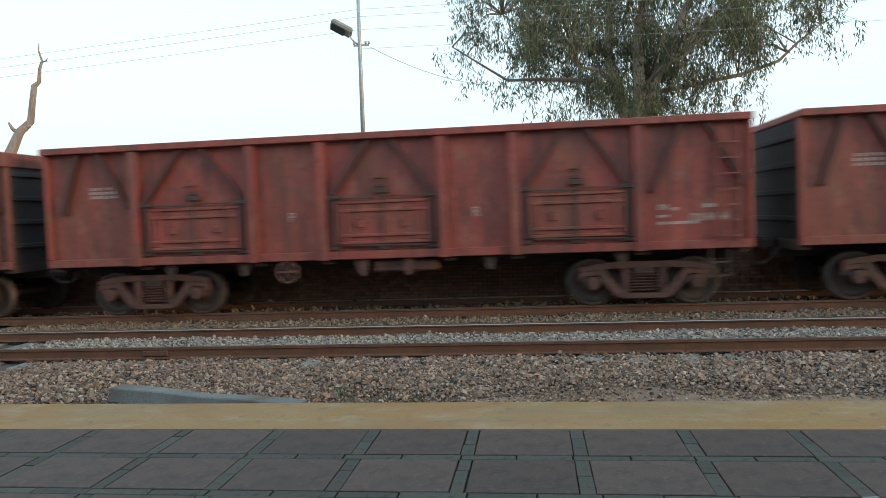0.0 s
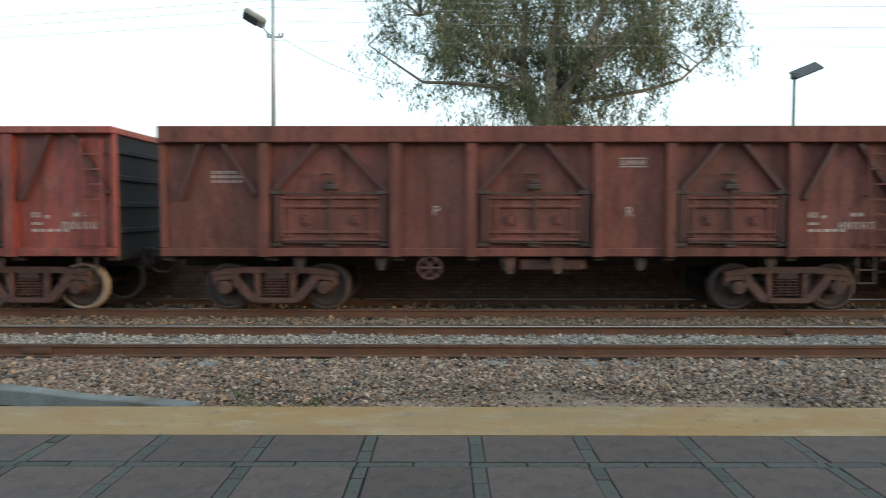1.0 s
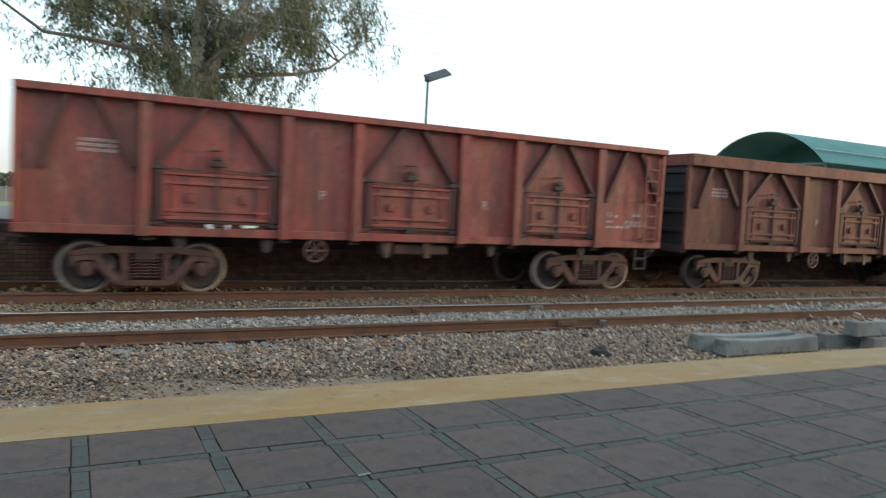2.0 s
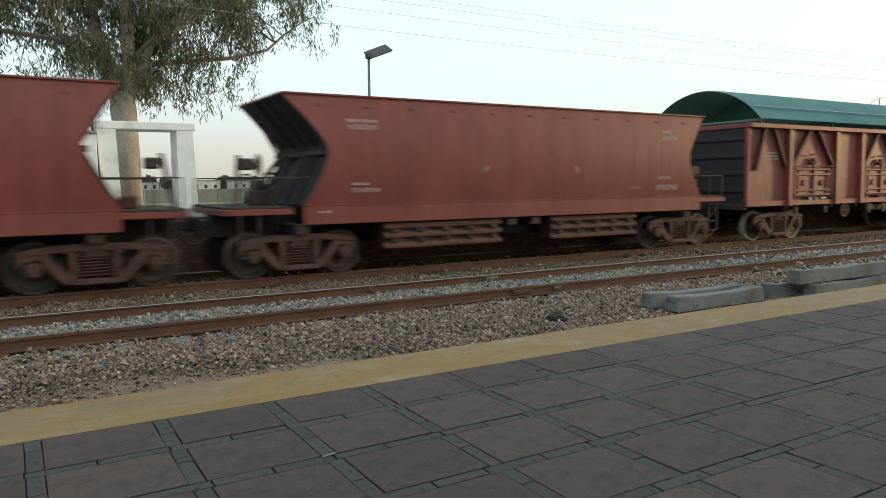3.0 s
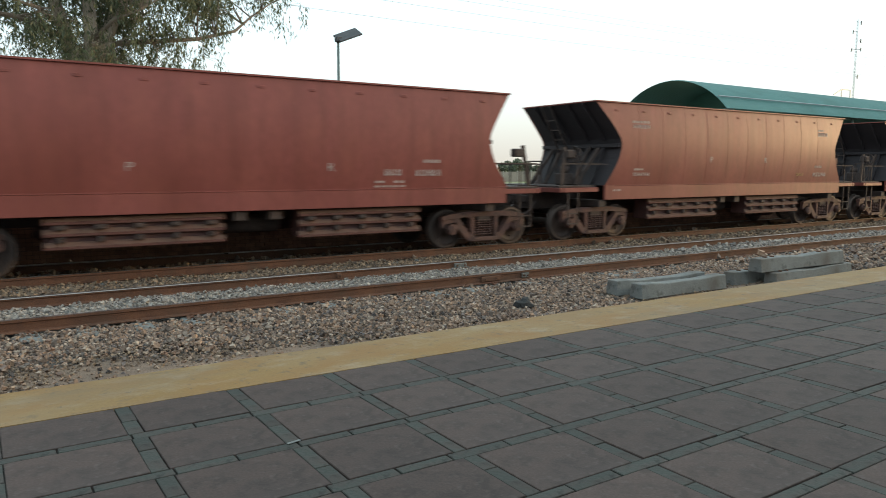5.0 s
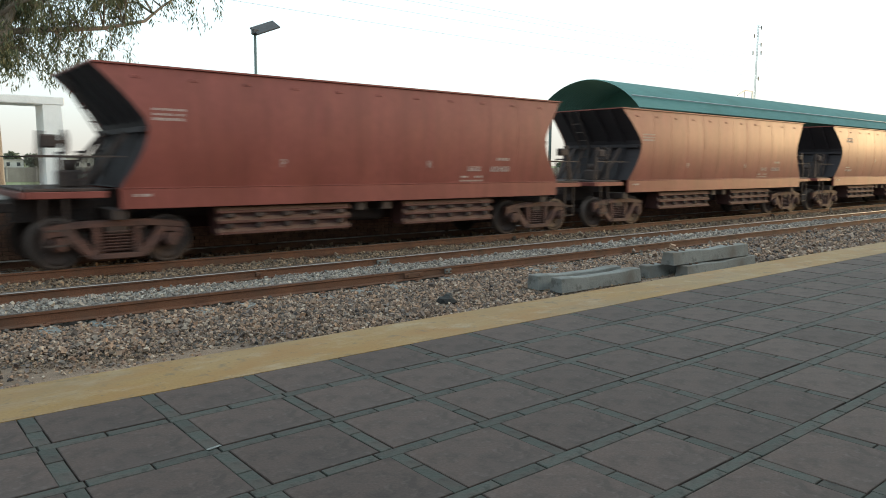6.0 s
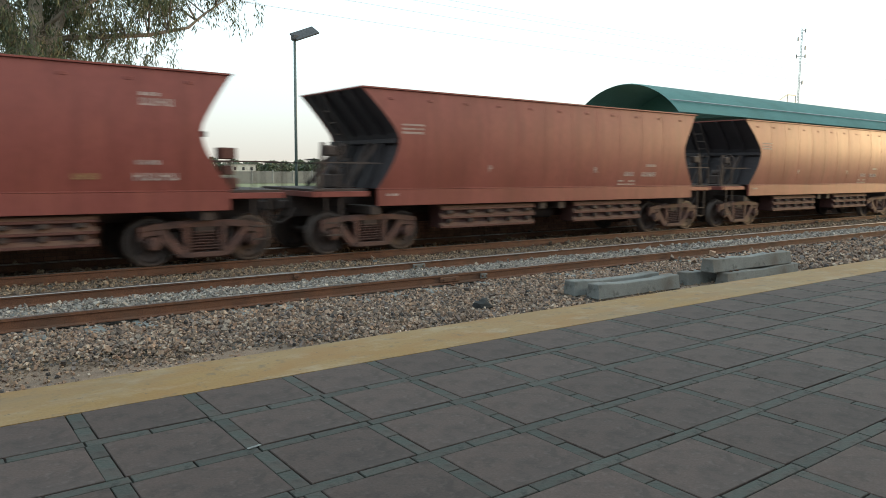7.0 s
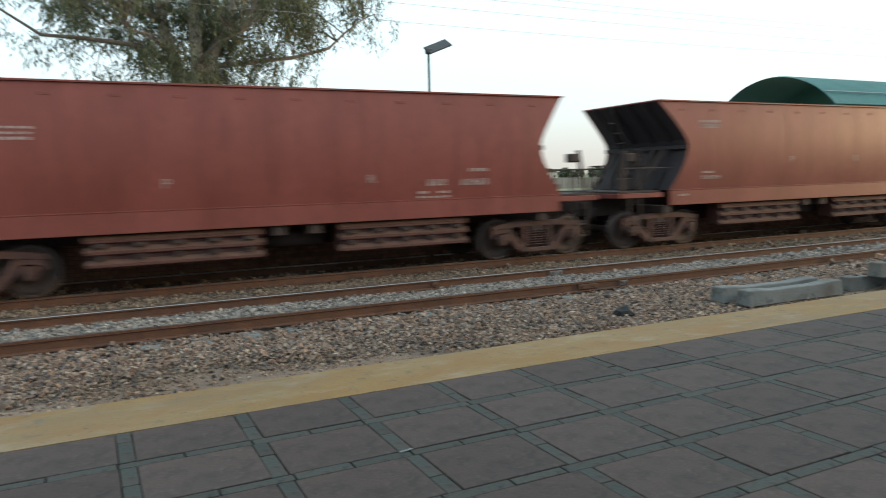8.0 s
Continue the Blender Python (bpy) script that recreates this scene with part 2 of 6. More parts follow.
M_BRICK = surface("sooty_brick", (0.17, 0.088, 0.060), (0.33, 0.18, 0.12), 0.9, 5, 60, 0.4, pick="island", spread=0.22)
M_BRICK_PIECE = surface("sooty_brick_piece", (0.17, 0.088, 0.060), (0.33, 0.18, 0.12), 0.9, 5, 60, 0.4, pick="object", spread=0.22)
M_MORTAR = surface("sooty_mortar", (0.10, 0.060, 0.045), (0.17, 0.105, 0.078), 0.95, 3, 50, 0.4, stain=(0.05, 0.035, 0.03), stain_scale=0.8)
M_PAVE_FAR = surface("far_platform_paving", (0.11, 0.10, 0.092), (0.17, 0.155, 0.14), 0.85, 1, 20, 0.2)
M_GREEN_ROOF = surface("green_sheet_roof", (0.05, 0.15, 0.135), (0.08, 0.20, 0.18), 0.5, 0.8, 12, 0.1, stain=(0.05, 0.14, 0.12), stain_scale=0.5, rough_var=0.08)
M_GALV = surface("galvanised_steel", (0.30, 0.32, 0.33), (0.45, 0.47, 0.48), 0.5, 5, 50, 0.1, metal=0.5)
M_POLE_GREEN = surface("grey_green_paint", (0.09, 0.125, 0.118), (0.14, 0.18, 0.17), 0.55, 5, 50, 0.1)
M_LAMP_DARK = surface("dark_lamp_housing", (0.03, 0.03, 0.032), (0.07, 0.07, 0.075), 0.5, 6, 50, 0.05)
M_LANTERN = surface("olive_grey_housing", (0.20, 0.20, 0.17), (0.30, 0.30, 0.26), 0.6, 5, 50, 0.1)
M_LENS = surface("lamp_glass", (0.45, 0.46, 0.46), (0.6, 0.61, 0.6), 0.25, 6, 50, 0.0)
M_WIRE = surface("wire", (0.22, 0.22, 0.23), (0.30, 0.30, 0.31), 0.6, 6, 50, 0.0)
M_BARK = surface("eucalyptus_bark", (0.30, 0.24, 0.19), (0.48, 0.42, 0.35), 0.85, 3, 30, 0.5, stain=(0.22, 0.15, 0.10), stain_scale=1.2, stretch=(1, 1, 0.3), bump_dist=0.03)
M_TWIG = surface("twig_bark", (0.17, 0.13, 0.10), (0.29, 0.23, 0.18), 0.9, 4, 30, 0.3)
M_DEAD = surface("dead_wood", (0.24, 0.18, 0.15), (0.40, 0.31, 0.26), 0.9, 4, 30, 0.5, stretch=(1, 1, 0.3))
M_BLUE = surface("blue_tank_plastic", (0.03, 0.12, 0.26), (0.05, 0.17, 0.33), 0.5, 4, 40, 0.0)
M_BLACK = surface("black_rag", (0.012, 0.012, 0.012), (0.03, 0.03, 0.03), 0.9, 8, 50, 0.5)
M_CYAN = surface("cyan_plastic", (0.06, 0.20, 0.24), (0.10, 0.30, 0.34), 0.5, 8, 50, 0.3)
M_GRASS = surface("field_grass", (0.10, 0.13, 0.05), (0.22, 0.23, 0.10), 0.95, 0.2, 6, 0.4, stain=(0.24, 0.21, 0.13), stain_scale=0.05, bump_dist=0.05)
M_WEED = surface("weed_leaf", (0.055, 0.08, 0.028), (0.11, 0.14, 0.055), 0.8, 8, 40, 0.1, pick="island", spread=0.3)
M_PALE_WALL = surface("pale_plaster", (0.42, 0.40, 0.37), (0.58, 0.55, 0.51), 0.9, 1, 20, 0.2, stain=(0.33, 0.30, 0.27), stain_scale=0.6)
M_GLASS_DARK = surface("dark_window", (0.02, 0.022, 0.025), (0.05, 0.052, 0.055), 0.25, 4, 30, 0.0)


def leaf_material(name, a, b, c):
    m, n, l, bs = nodes_of(name)
    geo = n.new("ShaderNodeNewGeometry")
    r = n.new("ShaderNodeValToRGB")
    e = r.color_ramp.elements
    e[0].color, e[1].color = (*a, 1), (*b, 1)
    e.new(0.55).color = (*c, 1)
    l.new(geo.outputs["Random Per Island"], r.inputs[0])
    l.new(r.outputs[0], bs.inputs["Base Color"])
    bs.inputs["Roughness"].default_value = 0.6
    tr = n.new("ShaderNodeBsdfTranslucent")
    l.new(r.outputs[0], tr.inputs[0])
    ms = n.new("ShaderNodeMixShader")
    ms.inputs[0].default_value = 0.3
    l.new(bs.outputs[0], ms.inputs[1])
    l.new(tr.outputs[0], ms.inputs[2])
    l.new(ms.outputs[0], n["Material Output"].inputs[0])
    return m


M_LEAF = leaf_material("eucalyptus_leaf", (0.060, 0.080, 0.045), (0.25, 0.225, 0.120), (0.135, 0.155, 0.080))
# greyed and lifted a little: distance haze is put into the leaf colour
M_FAR_LEAF = leaf_material("far_leaf", (0.085, 0.105, 0.072), (0.15, 0.17, 0.11), (0.12, 0.14, 0.092))


# ---- mesh helpers ----
def box_in(bm, x0, x1, y0, y1, z0, z1, bevel=0.0, m=None):
    made = bmesh.ops.create_cube(bm, size=1)["verts"]
    for v in made:
        v.co = Vector(((x0 + x1) / 2 + v.co.x * (x1 - x0), (y0 + y1) / 2 + v.co.y * (y1 - y0), (z0 + z1) / 2 + v.co.z * (z1 - z0)))
        if m:
            v.co = m @ v.co
    if bevel:
        edges = list({e for v in made for e in v.link_edges})
        bmesh.ops.bevel(bm, geom=edges, offset=bevel, segments=1, affect="EDGES", profile=0.5)
    return made


def bar_in(bm, a, b, w, d=None, up=(0, 0, 1)):
    """A square bar from a to b, w across and d deep."""
    a, b = Vector(a), Vector(b)
    d = w if d is None else d
    t = (b - a).normalized()
    s = t.cross(Vector(up))
    s = s.normalized() if s.length > 1e-6 else Vector((1, 0, 0))
    u = s.cross(t).normalized()
    q = [bm.verts.new(p + s * i * w / 2 + u * j * d / 2) for p in (a, b) for i, j in ((-1, -1), (1, -1), (1, 1), (-1, 1))]
    for f in ((3, 2, 1, 0), (4, 5, 6, 7), (0, 1, 5, 4), (1, 2, 6, 5), (2, 3, 7, 6), (3, 0, 4, 7)):
        bm.faces.new([q[i] for i in f])


def tube_in(bm, points, radii, sides=8, cap=True):
    """A tapered tube along points."""
    rings = []
    pts = [Vector(p) for p in points]
    for i, p in enumerate(pts):
        t = (pts[min(i + 1, len(pts) - 1)] - pts[max(i - 1, 0)]).normalized()
        s = t.cross(Vector((0.13, 0.9, 0.2)) if abs(t.y) < 0.9 else Vector((1, 0, 0.1))).normalized()
        u = s.cross(t)
        r = radii[i] if isinstance(radii, (list, tuple)) else radii
        rings.append([bm.verts.new(p + (s * math.cos(2 * math.pi * k / sides) + u * math.sin(2 * math.pi * k / sides)) * r) for k in range(sides)])
    for a, b in zip(rings, rings[1:]):
        for k in range(sides):
            bm.faces.new((a[k], a[(k + 1) % sides], b[(k + 1) % sides], b[k])).smooth = sides > 6
    if cap and sides > 2:
        bm.faces.new(rings[0][::-1])
        bm.faces.new(rings[-1])


def cyl_in(bm, a, b, r, sides=16):
    tube_in(bm, [a, b], r, sides)


def prism_in(bm, outline, y0, y1):
    """An outline in x, z drawn from y0 to y1."""
    a = [bm.verts.new((x, y0, z)) for x, z in outline]
    b = [bm.verts.new((x, y1, z)) for x, z in outline]
    n = len(outline)
    bm.faces.new(a)
    bm.faces.new(b[::-1])
    for i in range(n):
        bm.faces.new((a[i], b[i], b[(i + 1) % n], a[(i + 1) % n]))


def finish(name, bm, material):
    bmesh.ops.recalc_face_normals(bm, faces=bm.faces[:])
    me = bpy.data.meshes.new(name)
    bm.to_mesh(me)
    bm.free()
    me.materials.append(material)
    return me


def part(name, bm, material, parent=None, label=""):
    ob = new(name, finish(name, bm, material))
    ob.parent = parent
    return tagged(ob, label)


def holder(name, label, category, group="", kind="", m=None):
    ob = tagged(new(name), label, category, group, kind)
    if m:
        ob.matrix_basis = m
    return ob


def mesh_from(name, verts, faces, material, smooth=False):
    """A mesh from numpy arrays; faces all have as many corners."""
    me = bpy.data.meshes.new(name)
    k = faces.shape[1]
    me.vertices.add(len(verts))
    me.vertices.foreach_set("co", verts.astype(np.float32).ravel())
    me.loops.add(faces.size)
    me.loops.foreach_set("vertex_index", faces.astype(np.int32).ravel())
    me.polygons.add(len(faces))
    me.polygons.foreach_set("loop_start", np.arange(0, faces.size, k, dtype=np.int32))
    me.polygons.foreach_set("loop_total", np.full(len(faces), k, dtype=np.int32))
    me.polygons.foreach_set("use_smooth", np.full(len(faces), smooth))
    me.update()
    me.materials.append(material)
    return me


# ---- the setting ----
RAIL_Z = -0.43                       # rail heads
EDGE_Y, PAVE_Y = 5.29, 4.63          # platform edge, and where the paving begins
TRACK_1, TRACK_2 = 11.05, 14.88      # centre lines
FAR_EDGE, FAR_Z = 16.75, 0.70        # the opposite platform
BED_Z = RAIL_Z - 0.20                # tops of the ballast

bm = bmesh.new()
box_in(bm, -900, 900, -900, 1500, -1.2, -0.9)
bmesh.ops.subdivide_edges(bm, edges=bm.edges[:], cuts=2, use_grid_fill=True)
tagged(part("ground", bm, M_GRASS), "dry grassy open land reaching the horizon", "ground", kind="structure")

bm = bmesh.new()
xs = [-60 + 3 * i for i in range(75)]
section = [(EDGE_Y - 0.02, -0.70), (6.2, -0.72), (7.7, -0.70), (8.6, -0.65), (9.6, BED_Z - 0.03), (17.0, BED_Z - 0.03)]
rows_v = [[bm.verts.new((x, y, z)) for y, z in section] for x in xs]
for a, b in zip(rows_v, rows_v[1:]):
    for k in range(len(section) - 1):
        bm.faces.new((a[k], b[k], b[k + 1], a[k + 1]))
tagged(part("trackbed", bm, M_BALLAST_BED), "dusty bed of broken stone under both tracks", "trackbed", kind="structure")

bm = bmesh.new()
rows_v = []
for i in range(300):
    x = -45 + i * 0.5
    e = 7.95 + 0.18 * math.sin(0.55 * x + 0.8) + 0.1 * math.sin(2.1 * x) + 0.42 * math.exp(-((x - 1.0) / 1.9) ** 2)
    ring_ = []
    for k in range(7):
        y = EDGE_Y - 0.01 + (e - EDGE_Y + 0.01) * k / 6
        z = float(np.interp(y, [5.2, 6.2, 7.7, 8.6, 9.6], [-0.70, -0.72, -0.70, -0.65, BED_Z - 0.03]))
        ring_.append(bm.verts.new((x, y, z + (0.028 if k < 6 else -0.01) + 0.010 * noise.noise(Vector((x * 2, k * 1.3, 0))))))
    rows_v.append(ring_)
for a, b in zip(rows_v, rows_v[1:]):
    for k in range(6):
        bm.faces.new((a[k], b[k], b[k + 1], a[k + 1])).smooth = True
tagged(part("dirt_path", bm, M_DIRT), "strip of tan dirt and grit below the platform edge", "ground", kind="structure")

# near platform: a solid body, the yellow edge, the paving on it
platform = holder("platform", "station platform paved with brown tiles and a yellow painted edge", "platform", kind="structure")
bm = bmesh.new()
box_in(bm, -60, 150, -9, EDGE_Y - 0.003, -1.0, -0.022)
part("body", bm, M_BED, platform)
bm = bmesh.new()
cross = []
for i in range(841):        # worn, slightly uneven outer edge
    x = -60 + i * 0.25
    o = EDGE_Y + 0.012 * noise.noise(Vector((x * 0.9, 2.0, 0))) + 0.006 * noise.noise(Vector((x * 5, 7.0, 0)))
    cross.append([bm.verts.new(p) for p in ((x, 4.594, -0.2), (x, 4.594, 0.0005), (x, o - 0.015, 0.0015), (x, o, -0.012), (x, o - 0.01, -0.3))])
for a, b in zip(cross, cross[1:]):
    for k in range(4):
        bm.faces.new((a[k], a[k + 1], b[k + 1], b[k]))
part("edge_strip", bm, M_YELLOW, platform, "worn yellow painted concrete edge")


def rail(y, name, gauge):
    r = holder(name, "rusty steel rail with a worn bright head", "rail", "rails of the two tracks", "structure")
    prof = [(-0.07, -0.17), (0.07, -0.17), (0.07, -0.158), (0.012, -0.14), (0.012, -0.045), (0.036, -0.035), (0.036, -0.002), (-0.036, -0.002),
            (-0.036, -0.035), (-0.012, -0.045), (-0.012, -0.14), (-0.07, -0.158)]
    bm = bmesh.new()
    a = [bm.verts.new((-60, y + p, RAIL_Z + q)) for p, q in prof]
    b = [bm.verts.new((150, y + p, RAIL_Z + q)) for p, q in prof]
    n = len(prof)
    for i in range(n):
        bm.faces.new((a[i], b[i], b[(i + 1) % n], a[(i + 1) % n]))
    bm.faces.new(a)
    bm.faces.new(b[::-1])
    part("web", bm, M_RAIL, r)
    bm = bmesh.new()
    box_in(bm, -60, 150, y - 0.03, y + 0.034, RAIL_Z - 0.006, RAIL_Z + 0.001)
    part("head", bm, M_RAIL_TOP, r, "bright worn running face")
    bm = bmesh.new()           # polished corner on the side where the flanges run
    prof = [(0.024, 0.0022), (0.036, -0.004), (0.0395, -0.014), (0.0395, -0.020), (0.030, -0.012)]
    a = [bm.verts.new((-60, y + gauge * p, RAIL_Z + q)) for p, q in prof]
    b = [bm.verts.new((150, y + gauge * p, RAIL_Z + q)) for p, q in prof]
    for i in range(len(prof)):
        k = (i + 1) % len(prof)
        bm.faces.new((a[i], b[i], b[k], a[k])).smooth = True
    bm.faces.new(a)
    bm.faces.new(b[::-1])
    part("gauge_corner", bm, M_RAIL_TOP, r, "polished inner corner")
    return r


for c in (TRACK_1, TRACK_2):
    for s in (-0.873, 0.873):
        rail(c + s, "rail", 1 if s < 0 else -1)

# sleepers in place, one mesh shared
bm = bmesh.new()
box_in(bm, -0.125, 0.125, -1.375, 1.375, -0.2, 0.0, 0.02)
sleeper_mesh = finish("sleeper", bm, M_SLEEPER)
bm = bmesh.new()
for s in (-1, 1):
    for k in (-0.11, 0.11):
        box_in(bm, -0.05, 0.05, s * 0.873 + k - 0.035, s * 0.873 + k + 0.035, 0.0, 0.035, 0.01)
        cyl_in(bm, (-0.0, s * 0.873 + k, 0.03), (0.0, s * 0.873 + k, 0.055), 0.018, 6)
clip_mesh = finish("rail_clip", bm, M_RAIL)
rs = random.Random(4)
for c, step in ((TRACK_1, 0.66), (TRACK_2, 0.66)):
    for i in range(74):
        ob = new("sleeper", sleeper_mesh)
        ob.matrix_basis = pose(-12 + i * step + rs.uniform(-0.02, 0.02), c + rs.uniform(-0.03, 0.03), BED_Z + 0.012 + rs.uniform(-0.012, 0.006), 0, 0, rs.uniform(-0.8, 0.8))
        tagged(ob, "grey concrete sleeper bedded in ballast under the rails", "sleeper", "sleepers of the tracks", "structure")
        k = new("rail_clips", clip_mesh)
        k.parent = ob

# opposite platform, its sooty brick face and paving
far_platform = holder("far_platform", "opposite platform with a sooty brick face", "platform", kind="structure")
bm = bmesh.new()
box_in(bm, -60, 150, FAR_EDGE + 0.12, 24.98, -1.0, FAR_Z - 0.08)
part("body", bm, M_BED, far_platform)
bm = bmesh.new()
box_in(bm, -60, 150, FAR_EDGE - 0.04, 25.0, FAR_Z - 0.078, FAR_Z, 0.01)
part("paving", bm, M_PAVE_FAR, far_platform)
bm_wall = bmesh.new()
box_in(bm_wall, -60, 150, FAR_EDGE + 0.015, FAR_EDGE + 0.118, -0.95, FAR_Z - 0.08)
part("mortar", bm_wall, M_MORTAR, far_platform)
brick_v, brick_f = [], []
unit = np.array([(x, y, z) for x in (0, 1) for y in (0, 1) for z in (0, 1)], float)
quads = np.array([(0, 1, 3, 2), (4, 6, 7, 5), (0, 4, 5, 1), (2, 3, 7, 6), (0, 2, 6, 4), (1, 5, 7, 3)])
brick_mesh = mesh_from("brick", unit * (0.225, 0.03, 0.076), quads, M_BRICK_PIECE)
rb = np.random.RandomState(3)
count = 0
for row in range(14):
    z = -0.70 + row * 0.088
    x = -16.0 + (0.12 if row % 2 else 0.0)
    while x < 36:
        y = FAR_EDGE - 0.012 - rb.uniform(0, 0.012)
        if -2.5 < x < 2.4:          # the stretch straight across from the camera, brick by brick
            k = new("brick", brick_mesh)
            k.parent = far_platform
            k.matrix_basis = pose(x, y, z)
            x += 0.237
            continue
        p = unit * (0.225, 0.03, 0.076) + (x, y, z)
        brick_v.append(p)
        brick_f.append(quads + 8 * count)
        count += 1
        x += 0.237
ob = new("brickwork", mesh_from("brickwork", np.concatenate(brick_v), np.concatenate(brick_f), M_BRICK))
ob.parent = far_platform
tagged(ob, "sooty brown brick courses", kind="stuff")


# ---- wagons ----
def bogie(parent, x, tyre=None):
    """A three-piece cast bogie with coil springs and two wheelsets; local z = 0 is the rail head."""
    b = tagged(new("bogie"), "cast steel bogie, dusty reddish brown")
    b.parent = parent
    b.matrix_basis = pose(x, 0, 0)
    R, H = 0.46, 0.95
    for s in (-1, 1):
        y0, y1 = s * 1.02, s * 1.16
        lo, hi = min(y0, y1), max(y0, y1)
        bm = bmesh.new()
        prism_in(bm, [(-1.20, 0.66), (-1.20, 0.76), (-0.95, 0.81), (-0.55, 0.85), (0.55, 0.85), (0.95, 0.81), (1.20, 0.76), (1.20, 0.66), (0.95, 0.70), (0.45, 0.735), (-0.45, 0.735), (-0.95, 0.70)], lo, hi)
        for k in (-1, 1):
            # sloping arm below an open triangular window, column beside the springs, jaw over the bearing
            prism_in(bm, [(k * 0.84, 0.71), (k * 0.72, 0.725), (k * 0.70, 0.63), (k * 0.44, 0.335), (k * 0.34, 0.29), (k * 0.34, 0.15), (k * 0.47, 0.16), (k * 0.80, 0.48)], lo, hi)
            prism_in(bm, [(k * 0.29, 0.24), (k * 0.38, 0.24), (k * 0.40, 0.738), (k * 0.29, 0.738)], lo, hi)
            prism_in(bm, [(k * 1.20, 0.67), (k * 1.20, 0.50), (k * 1.12, 0.46), (k * 1.10, 0.60), (k * 0.80, 0.60), (k * 0.80, 0.71)], lo + 0.02, hi - 0.02)
            prism_in(bm, [(k * 0.39, 0.66), (k * 0.50, 0.735), (k * 0.39, 0.735)], lo + 0.02, hi - 0.02)
        prism_in(bm, [(-0.38, 0.15), (0.38, 0.15), (0.34, 0.25), (-0.34, 0.25)], lo - 0.03, hi + 0.03)
        bmesh.ops.bevel(bm, geom=[e for e in bm.edges if e.calc_length() > 0.05], offset=0.012, segments=1, affect="EDGES")
        part("side_frame", bm, M_BOGIE, b)
        for k in (-0.16, 0.0, 0.16):
            bm = bmesh.new()
            pts = [(k + 0.075 * math.cos(2 * math.pi * q / 8), s * 1.09 + 0.07 * math.sin(2 * math.pi * q / 8), 0.27 + 0.055 * q / 8) for q in range(58)]
            tube_in(bm, pts, 0.015, 5, False)
            part("spring", bm, M_BOGIE, b)
        for k in (-0.95, 0.95):
            bm = bmesh.new()
            cyl_in(bm, (k, s * 1.10, R), (k, s * 1.23, R), 0.125, 16)
            cyl_in(bm, (k, s * 1.23, R), (k, s * 1.25, R), 0.085, 12)
            for q in range(3):
                a = q * 2.1
                cyl_in(bm, (k + 0.05 * math.cos(a), s * 1.25, R + 0.05 * math.sin(a)), (k + 0.05 * math.cos(a), s * 1.265, R + 0.05 * math.sin(a)), 0.014, 6)
            part("bearing", bm, M_BOGIE, b)
    bm = bmesh.new()
    box_in(bm, -0.2, 0.2, -1.15, 1.15, 0.60, 0.78, 0.02)
    box_in(bm, -0.25, 0.25, -0.3, 0.3, 0.78, 0.95, 0.02)
    part("bolster", bm, M_DARK, b)
    for k in (-0.42, 0.42):
        bm = bmesh.new()
        bar_in(bm, (k, -0.95, 0.38), (k, 0.95, 0.38), 0.1, 0.07)
        for s in (-0.78, 0.78):
            box_in(bm, k - 0.06 + (0.04 if k < 0 else -0.04) * -1, k + 0.06, s - 0.06, s + 0.06, 0.28, 0.62, 0.015)
        part("brake_beam", bm, M_DARK, b)
    wheels = []
    for k in (-0.95, 0.95):
        w = wheelset_object(b, tyre or M_TYRE)
        w.matrix_basis = pose(k, 0, R)
        wheels.append(w)
    return b, wheels


def lathe(bm, prof, sides=40, capped=True):
    """A profile of (y, radius) turned about the y axis."""
    rings = [[bm.verts.new((r * math.cos(2 * math.pi * k / sides), y, r * math.sin(2 * math.pi * k / sides))) for k in range(sides)] for y, r in prof]
    for a, b in zip(rings, rings[1:]):
        for k in range(sides):
            bm.faces.new((a[k], a[(k + 1) % sides], b[(k + 1) % sides], b[k])).smooth = True
    if capped:
        bm.faces.new(rings[0])
        bm.faces.new(rings[-1][::-1])


wheel_meshes = {}


def wheelset_object(parent, tyre):
    if tyre.name not in wheel_meshes:
        made = wheel_meshes[tyre.name] = []
        bm = bmesh.new()
        lathe(bm, [(-1.12, 0.07), (-0.99, 0.075), (-0.98, 0.14), (-0.92, 0.14), (-0.9, 0.17), (-0.885, 0.34), (-0.93, 0.405), (-0.80, 0.405), (-0.82, 0.34), (-0.80, 0.17), (-0.76, 0.11), (-0.7, 0.085),
                   (0.7, 0.085), (0.76, 0.11), (0.80, 0.17), (0.82, 0.34), (0.80, 0.405), (0.93, 0.405), (0.885, 0.34), (0.9, 0.17), (0.92, 0.14), (0.98, 0.14), (0.99, 0.075), (1.12, 0.07)])
        for s in (-1, 1):          # bolt heads on the web
            for q in range(4):
                a = q * math.pi / 2 + 0.3
                cyl_in(bm, (0.25 * math.cos(a), s * 0.89, 0.25 * math.sin(a)), (0.25 * math.cos(a), s * 0.915, 0.25 * math.sin(a)), 0.022, 6)
        made.append(finish("wheelset", bm, M_WHEEL))
        for s in (-1, 1):
            bm = bmesh.new()
            lathe(bm, [(s * 0.935, 0.40), (s * 0.938, 0.445), (s * 0.93, 0.457), (s * 0.84, 0.462), (s * 0.815, 0.487), (s * 0.795, 0.487), (s * 0.79, 0.40)], 40, False)
            made.append(finish("tyre", bm, tyre))
    w = new("wheelset", wheel_meshes[tyre.name][0])
    w.parent = parent
    for me in wheel_meshes[tyre.name][1:]:
        t = new("tyre", me)
        t.parent = w
    return w


